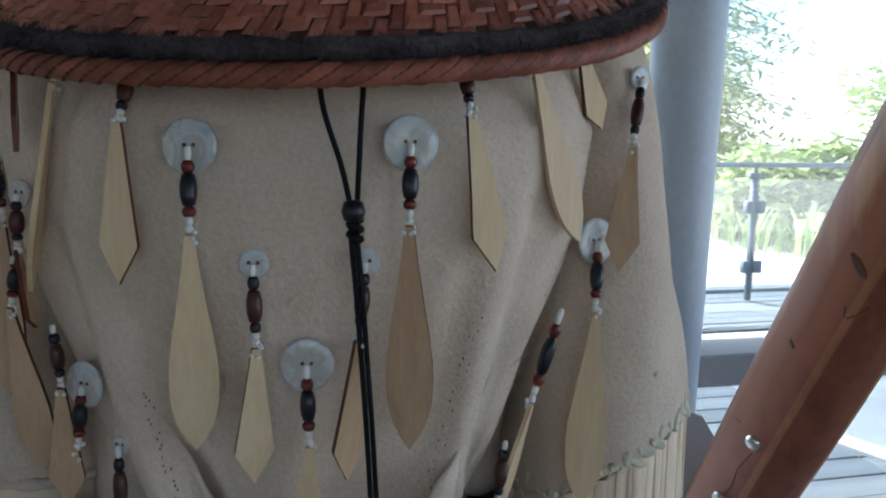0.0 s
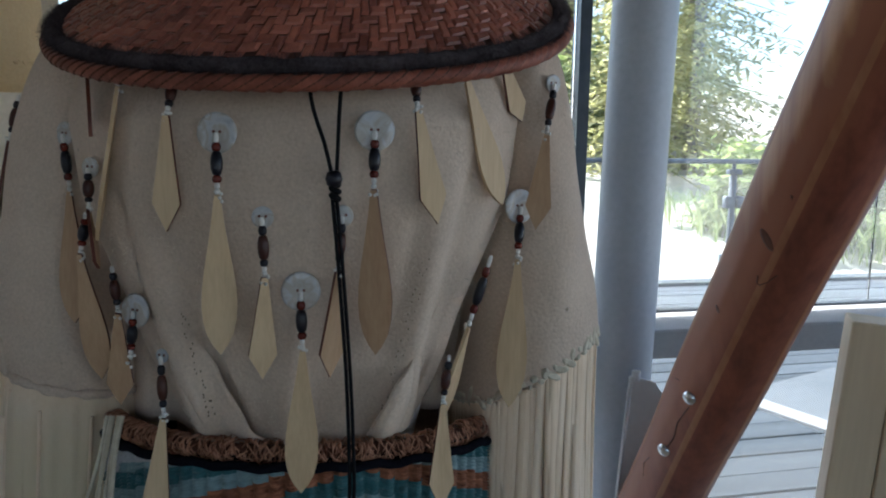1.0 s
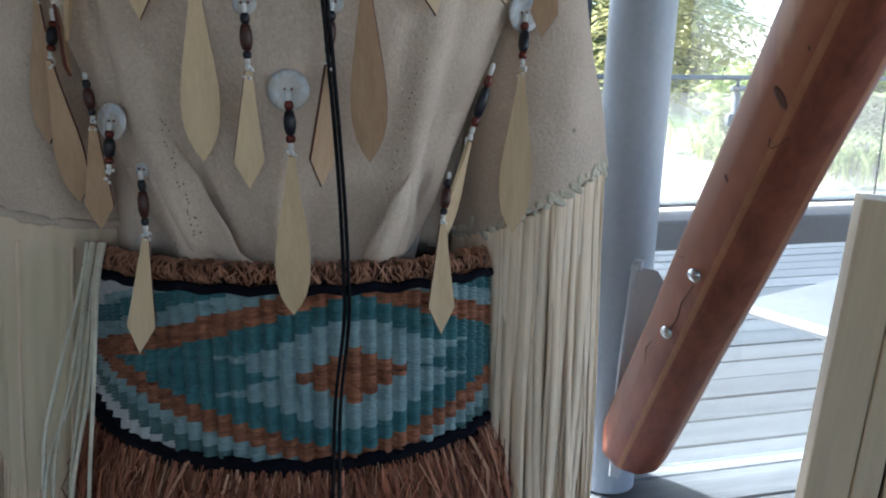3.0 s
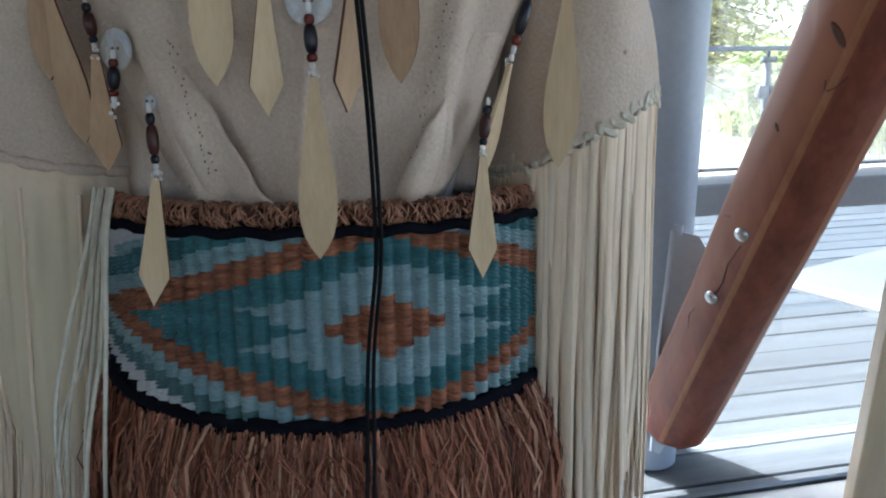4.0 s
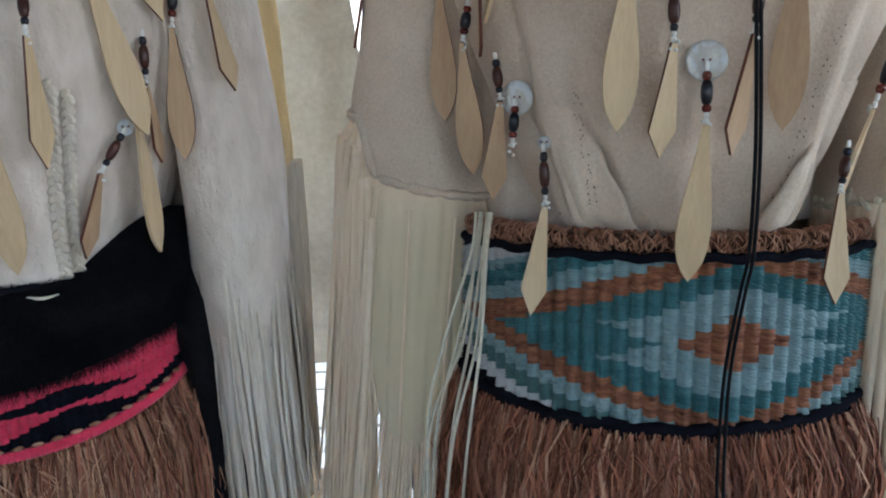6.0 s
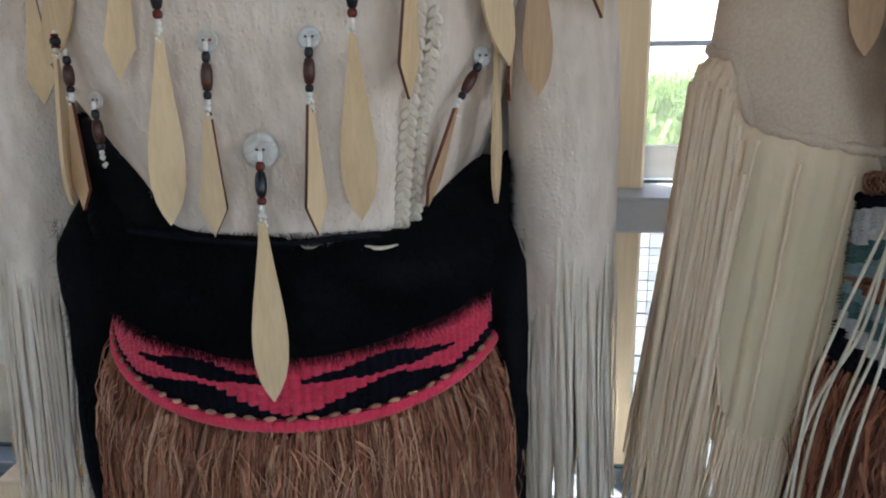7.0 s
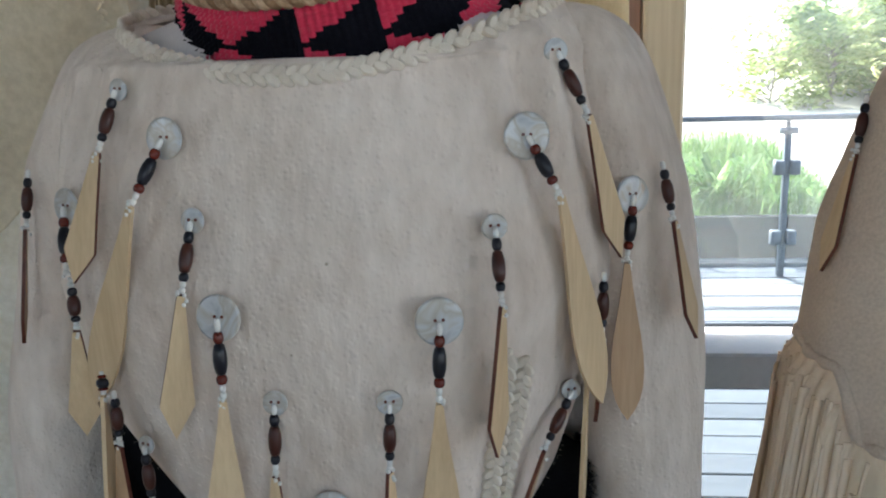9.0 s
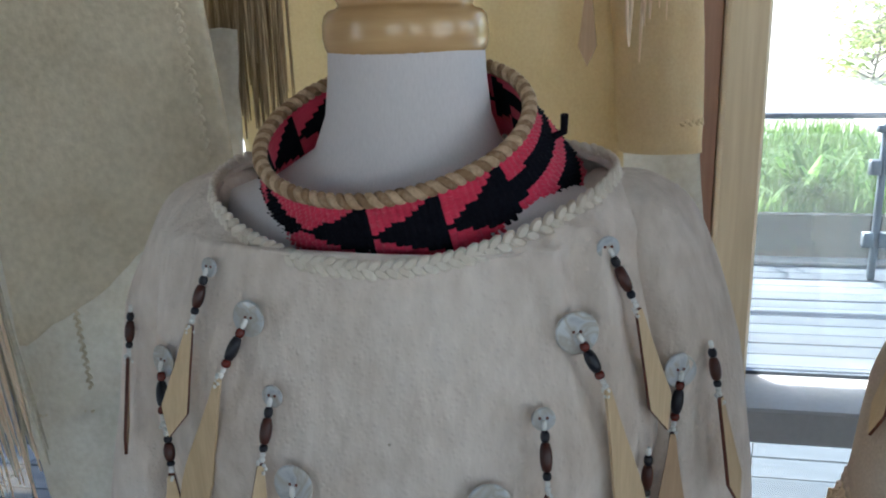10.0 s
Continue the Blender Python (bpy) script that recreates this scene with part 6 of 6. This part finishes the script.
turned_stand(pose(-0.93, 1.08, 0, 0, 0, 10), 0.29, "pale wooden block stand with round turned disc")


# ---- outside: deck, railing, bank, trees ----
deck = tagged(thing("deck", HOUSE, "weathered grey timber deck boards in full sun", "deck"), kind="structure")
# one dark block below the boards, its colour standing in for shade in the gaps
s = Shape()
s.box((-9, 1.62, -0.30), (9, 6.30, -0.055))
part("joists", s, DECK_GAP_SHADE, deck, "dark block standing in for the shade under the boards")
curb = slab("curb", (-9, 6.12, -0.05), (9, 6.28, 0.025), DECK_WOOD, "low grey timber curb under the railing", "curb", 0.006)
slab("retaining_board", (-9, 6.32, -0.35), (1.9, 6.40, 0.34), BOARD_DARK, "dark timber board holding back the planted bank", "retaining board", 0.006)


edge = pose(1.46, 3.60, 0, 0, 0, -54)
s = Shape()
s.box((-0.25, 0.0, -0.03), (3.2, 0.115, 0.010), m=edge, bevel=0.004)
single("deck_edge", s, SILL_PAINT, "white painted border board across the deck", "border board", kind="structure")
s = Shape()
s.box((-0.25, 0.117, -0.03), (3.2, 1.9, 0.004), m=edge)
single("pavement", s, CONCRETE, "pale concrete slab beside the deck boards", "pavement", kind="structure")


def railing(x0, x1, y0, posts):
    ob = thing("glass_railing", HOUSE @ pose(0, y0, 0), "grey metal railing with clear glass panels on the deck", "railing", "glass railings")
    s = Shape()
    s.box((x0, -0.03, 1.090), (x1, 0.03, 1.130), bevel=0.008)
    part("handrail", s, STEEL_RAIL, ob)
    for x in posts:
        s = Shape()
        s.box((x - 0.022, -0.02, 0.0), (x + 0.022, 0.02, 1.035), bevel=0.004)
        s.box((x - 0.012, -0.012, 1.035), (x + 0.012, 0.012, 1.095))
        s.box((x - 0.055, -0.04, 1.0), (x + 0.055, 0.025, 1.045))
        post = part("post", s, STEEL_RAIL, ob)
        for z in (0.28, 0.77):
            s = Shape()
            s.box((x - 0.085, -0.045, z - 0.05), (x - 0.02, 0.02, z + 0.05), bevel=0.004)
            s.box((x + 0.02, -0.045, z - 0.05), (x + 0.085, 0.02, z + 0.05), bevel=0.004)
            part("clamp", s, STEEL_RAIL, post)
    ends = [x0, *posts, x1]
    for a, b in zip(ends, ends[1:]):
        s = Shape()
        s.box((a + 0.04, -0.006, 0.09), (b - 0.04, 0.006, 0.99))
        pane = part("pane", s, RAIL_GLASS, ob, smooth=False)
        pane.visible_shadow = False
    return ob


railing(-6.5, 8.5, 5.80, (-4.60, -1.95, 0.705, 3.355, 6.0))


def ground_height(x, y):
    bank = (0.50 * smoothstep(6.38, 6.5, y) + 0.50 * smoothstep(6.6, 8.6, y)) * (1.05 - 0.75 * smoothstep(1.1, 2.2, x))
    far = smoothstep(9, 40, y) * 3.4
    return -0.35 + bank + far + 0.10 * noise.noise(Vector((x * 0.5, y * 0.5, 0))) * smoothstep(6.5, 8, y)


s, rows = Shape(), []
ys = [-60, -20, -8, 0, 4, 6.2] + [6.4 + 0.3 * i for i in range(14)] + [11, 12.5, 14, 17, 20, 25, 30, 36, 45, 60, 90, 150, 400, 1500]
xs = [-1500, -400, -120, -60, -30, -18] + [-12 + 0.75 * i for i in range(33)] + [15, 20, 30, 60, 120, 400, 1500]
for y in ys:
    rows.append([(x, y, ground_height(x, y)) for x in xs])
s.grid(rows)
single("ground", s, GROUND, "sunlit sandy ground rising behind the deck", "ground", kind="structure", smooth=True, m=HOUSE)


def fern_patch(name, count, area, size, material, label, seed):
    random.seed(seed)
    s = Shape()
    for _ in range(count):
        x, y = random.uniform(*area[0]), random.uniform(*area[1])
        z = ground_height(x, y)
        h = size * random.uniform(0.5, 1.3)
        a = random.uniform(0, 6.3)
        out = Vector((math.cos(a), math.sin(a), 0))
        p = Vector((x, y, z - 0.05))
        line = [p, p + out * h * 0.10 + Vector((0, 0, h * 0.45)), p + out * h * 0.32 + Vector((0, 0, h * 0.75)), p + out * h * 0.62 + Vector((0, 0, h * 0.72))]
        side = out.cross(Vector((0, 0, 1)))
        w = h * random.uniform(0.03, 0.10)
        s.ribbon(line, [w * 0.3, w, w * 0.8, w * 0.1], side)
        if w > h * 0.06:
            for k in range(7):
                q = line[1].lerp(line[3], k / 6) + Vector((0, 0, 0.09 * h * math.sin(k / 6 * math.pi)))
                for sign in (-1, 1):
                    e = q + side * sign * h * 0.16 * (1 - k / 8) + out * 0.05 * h - Vector((0, 0, 0.03 * h))
                    s.ribbon([q, e], [h * 0.045, h * 0.008], out)
    return single(name, s, material, label, "plants", kind="stuff", m=HOUSE)


def grass_patch(name, count, area, size, material, label, seed):
    random.seed(seed)
    s = Shape()
    for _ in range(count):
        x, y = random.uniform(*area[0]), random.uniform(*area[1])
        p, h, a = Vector((x, y, ground_height(x, y) - 0.03)), size * random.uniform(0.4, 1.3), random.uniform(0, 6.3)
        out, lean = Vector((math.cos(a), math.sin(a), 0)), random.uniform(0.1, 0.7)
        s.ribbon([p, p + out * h * lean * 0.3 + Vector((0, 0, h * 0.6)), p + out * h * lean + Vector((0, 0, h * random.uniform(0.7, 1)))], [h * 0.03, h * 0.025, h * 0.004], out.cross(Vector((0, 0, 1))))
    return single(name, s, material, label, "plants", kind="stuff", m=HOUSE)


grass_patch("grass", 26000, ((-4.5, 1.9), (6.42, 8.4)), 0.30, FERN, "soft bright green grass on the bank", 12)
fern_patch("ferns", 420, ((-4.5, 1.9), (6.5, 7.6)), 0.48, FERN, "bright green ferns standing in the grass", 16)
fern_patch("tall_fern", 60, ((0.42, 0.66), (6.80, 7.0)), 0.62, FERN, "large arching fern by the railing", 17)
fern_patch("shrubs", 1100, ((5.4, 10.0), (7.4, 10.5)), 0.7, LEAF, "green shrubs behind the railing", 13)
grass_patch("upper_grass", 700, ((5.5, 9.0), (12.0, 13.5)), 0.30, FERN, "sparse dry grass on the far slope", 14)


def ground_under(x, y):
    p = HOUSE.inverted() @ Vector((x, y, 0))
    return ground_height(p.x, p.y)


def conifer(x, y, h, spread, seed):
    random.seed(seed)
    z = ground_under(x, y) - 0.2
    ob = thing("conifer", pose(x, y, z), "tall sunlit conifer with drooping branches", "tree", "trees")
    s = Shape()
    s.tube([(0, 0, 0), (0.1, 0, h * 0.4), (0, 0.05, h)], [h * 0.014, h * 0.010, 0.03], 10)
    part("trunk", s, TRUNK, ob)
    s = Shape()
    for i in range(int(h * 26)):
        k = random.uniform(0.06, 1.0)
        a = random.uniform(0, 6.3)
        reach = spread * (1 - k) ** 0.75 * random.uniform(0.55, 1.15) + 0.15
        out = Vector((math.cos(a), math.sin(a), 0))
        p = Vector((0, 0, h * k))
        tip = p + out * reach + Vector((0, 0, -reach * random.uniform(0.15, 0.45)))
        s.tube([p, tip], [0.03 * (1.1 - k), 0.006], 4)
        n = int(5 + reach * 9)
        for j in range(n):
            q = p.lerp(tip, random.uniform(0.2, 1.0)) + Vector((random.uniform(-0.2, 0.2), random.uniform(-0.2, 0.2), random.uniform(-0.25, 0.05)))
            b = random.uniform(0, 6.3)
            way = Vector((math.cos(b), math.sin(b), random.uniform(-0.9, 0.1))) * random.uniform(0.10, 0.26)
            s.ribbon([q, q + way * 0.5, q + way], [0.05, 0.085, 0.01], Vector((-math.sin(b), math.cos(b), random.uniform(-0.6, 0.6))))
    tagged(part("crown", s, NEEDLE, ob, "sprays of needles"), kind="stuff")


def leafy(x, y, h, spread, seed, leaves=280):
    random.seed(seed)
    z = ground_under(x, y) - 0.2
    ob = thing("leafy_tree", pose(x, y, z), "sunlit broadleaf tree with pale green leaves", "tree", "trees")
    s = Shape()
    s.tube([(0, 0, 0), (0.1, 0.05, h * 0.35), (0, 0, h * 0.8)], [h * 0.012, h * 0.010, 0.015], 8)
    part("trunk", s, TRUNK, ob)
    limbs, crown = Shape(), Shape()
    for i in range(26):
        a, k = random.uniform(0, 6.3), random.uniform(0.0, 0.70)
        tip = Vector((math.cos(a) * spread * random.uniform(0.4, 1), math.sin(a) * spread * random.uniform(0.4, 1), h * min(1, k + random.uniform(0.0, 0.3))))
        limbs.tube([(0, 0, h * k), tip * 0.5 + Vector((0, 0, h * k * 0.5)), tip], [0.022, 0.014, 0.006], 5)
        for j in range(leaves):
            p = tip + Vector((random.gauss(0, spread * 0.17), random.gauss(0, spread * 0.17), random.gauss(0, spread * 0.13)))
            b = random.uniform(0, 6.3)
            w = random.uniform(0.06, 0.14)
            crown.ribbon([p, p + Vector((math.cos(b), math.sin(b), random.uniform(-0.7, 0.4))) * w * 1.5], [w, w * 0.4], (random.uniform(-1, 1), random.uniform(-1, 1), random.uniform(-0.5, 0.5)))
    part("limbs", limbs, TRUNK, ob)
    tagged(part("crown", crown, LEAF, ob, "loose clumps of leaves"), kind="stuff")


for i, (x, y, h, w) in enumerate(((3.3, 17, 11, 2.3), (4.7, 19, 13, 2.7), (2.0, 22, 12, 2.5), (3.9, 23, 14, 2.8), (12.5, 21, 13, 2.7), (5.6, 24, 13, 2.6), (16, 24, 14, 3))):
    conifer(x, y, h, w, 100 + i)
for i, (x, y, h, w) in enumerate(((4.3, 11.5, 1.5, 1.2), (6.6, 11.5, 3.0, 1.7), (8.6, 13.0, 3.8, 2.0), (0.7, 20, 2.6, 1.4), (2.4, 21.5, 3.4, 1.8))):
    leafy(x, y, h, w, 200 + i)
leafy(-0.55, 19.5, 2.35, 1.1, 212, 45)

# deck boards last: each its own piece
random.seed(2)
board_mesh = {}
y = 1.5185
while y < 6.12:
    for a, b in ((-9.0, -3.4), (-3.395, 1.9), (1.905, 9.0)):
        key = (a, b)
        if key not in board_mesh:
            s = Shape()
            s.box((a, 0.0, -0.05), (b, 0.156, -0.008), bevel=0.004)
            board_mesh[key] = s.mesh("deck_board", [DECK_WOOD], False)
        part("deck_board", board_mesh[key], None, deck, m=pose(0, y, random.uniform(-0.003, 0.003)))
    y += 0.1635
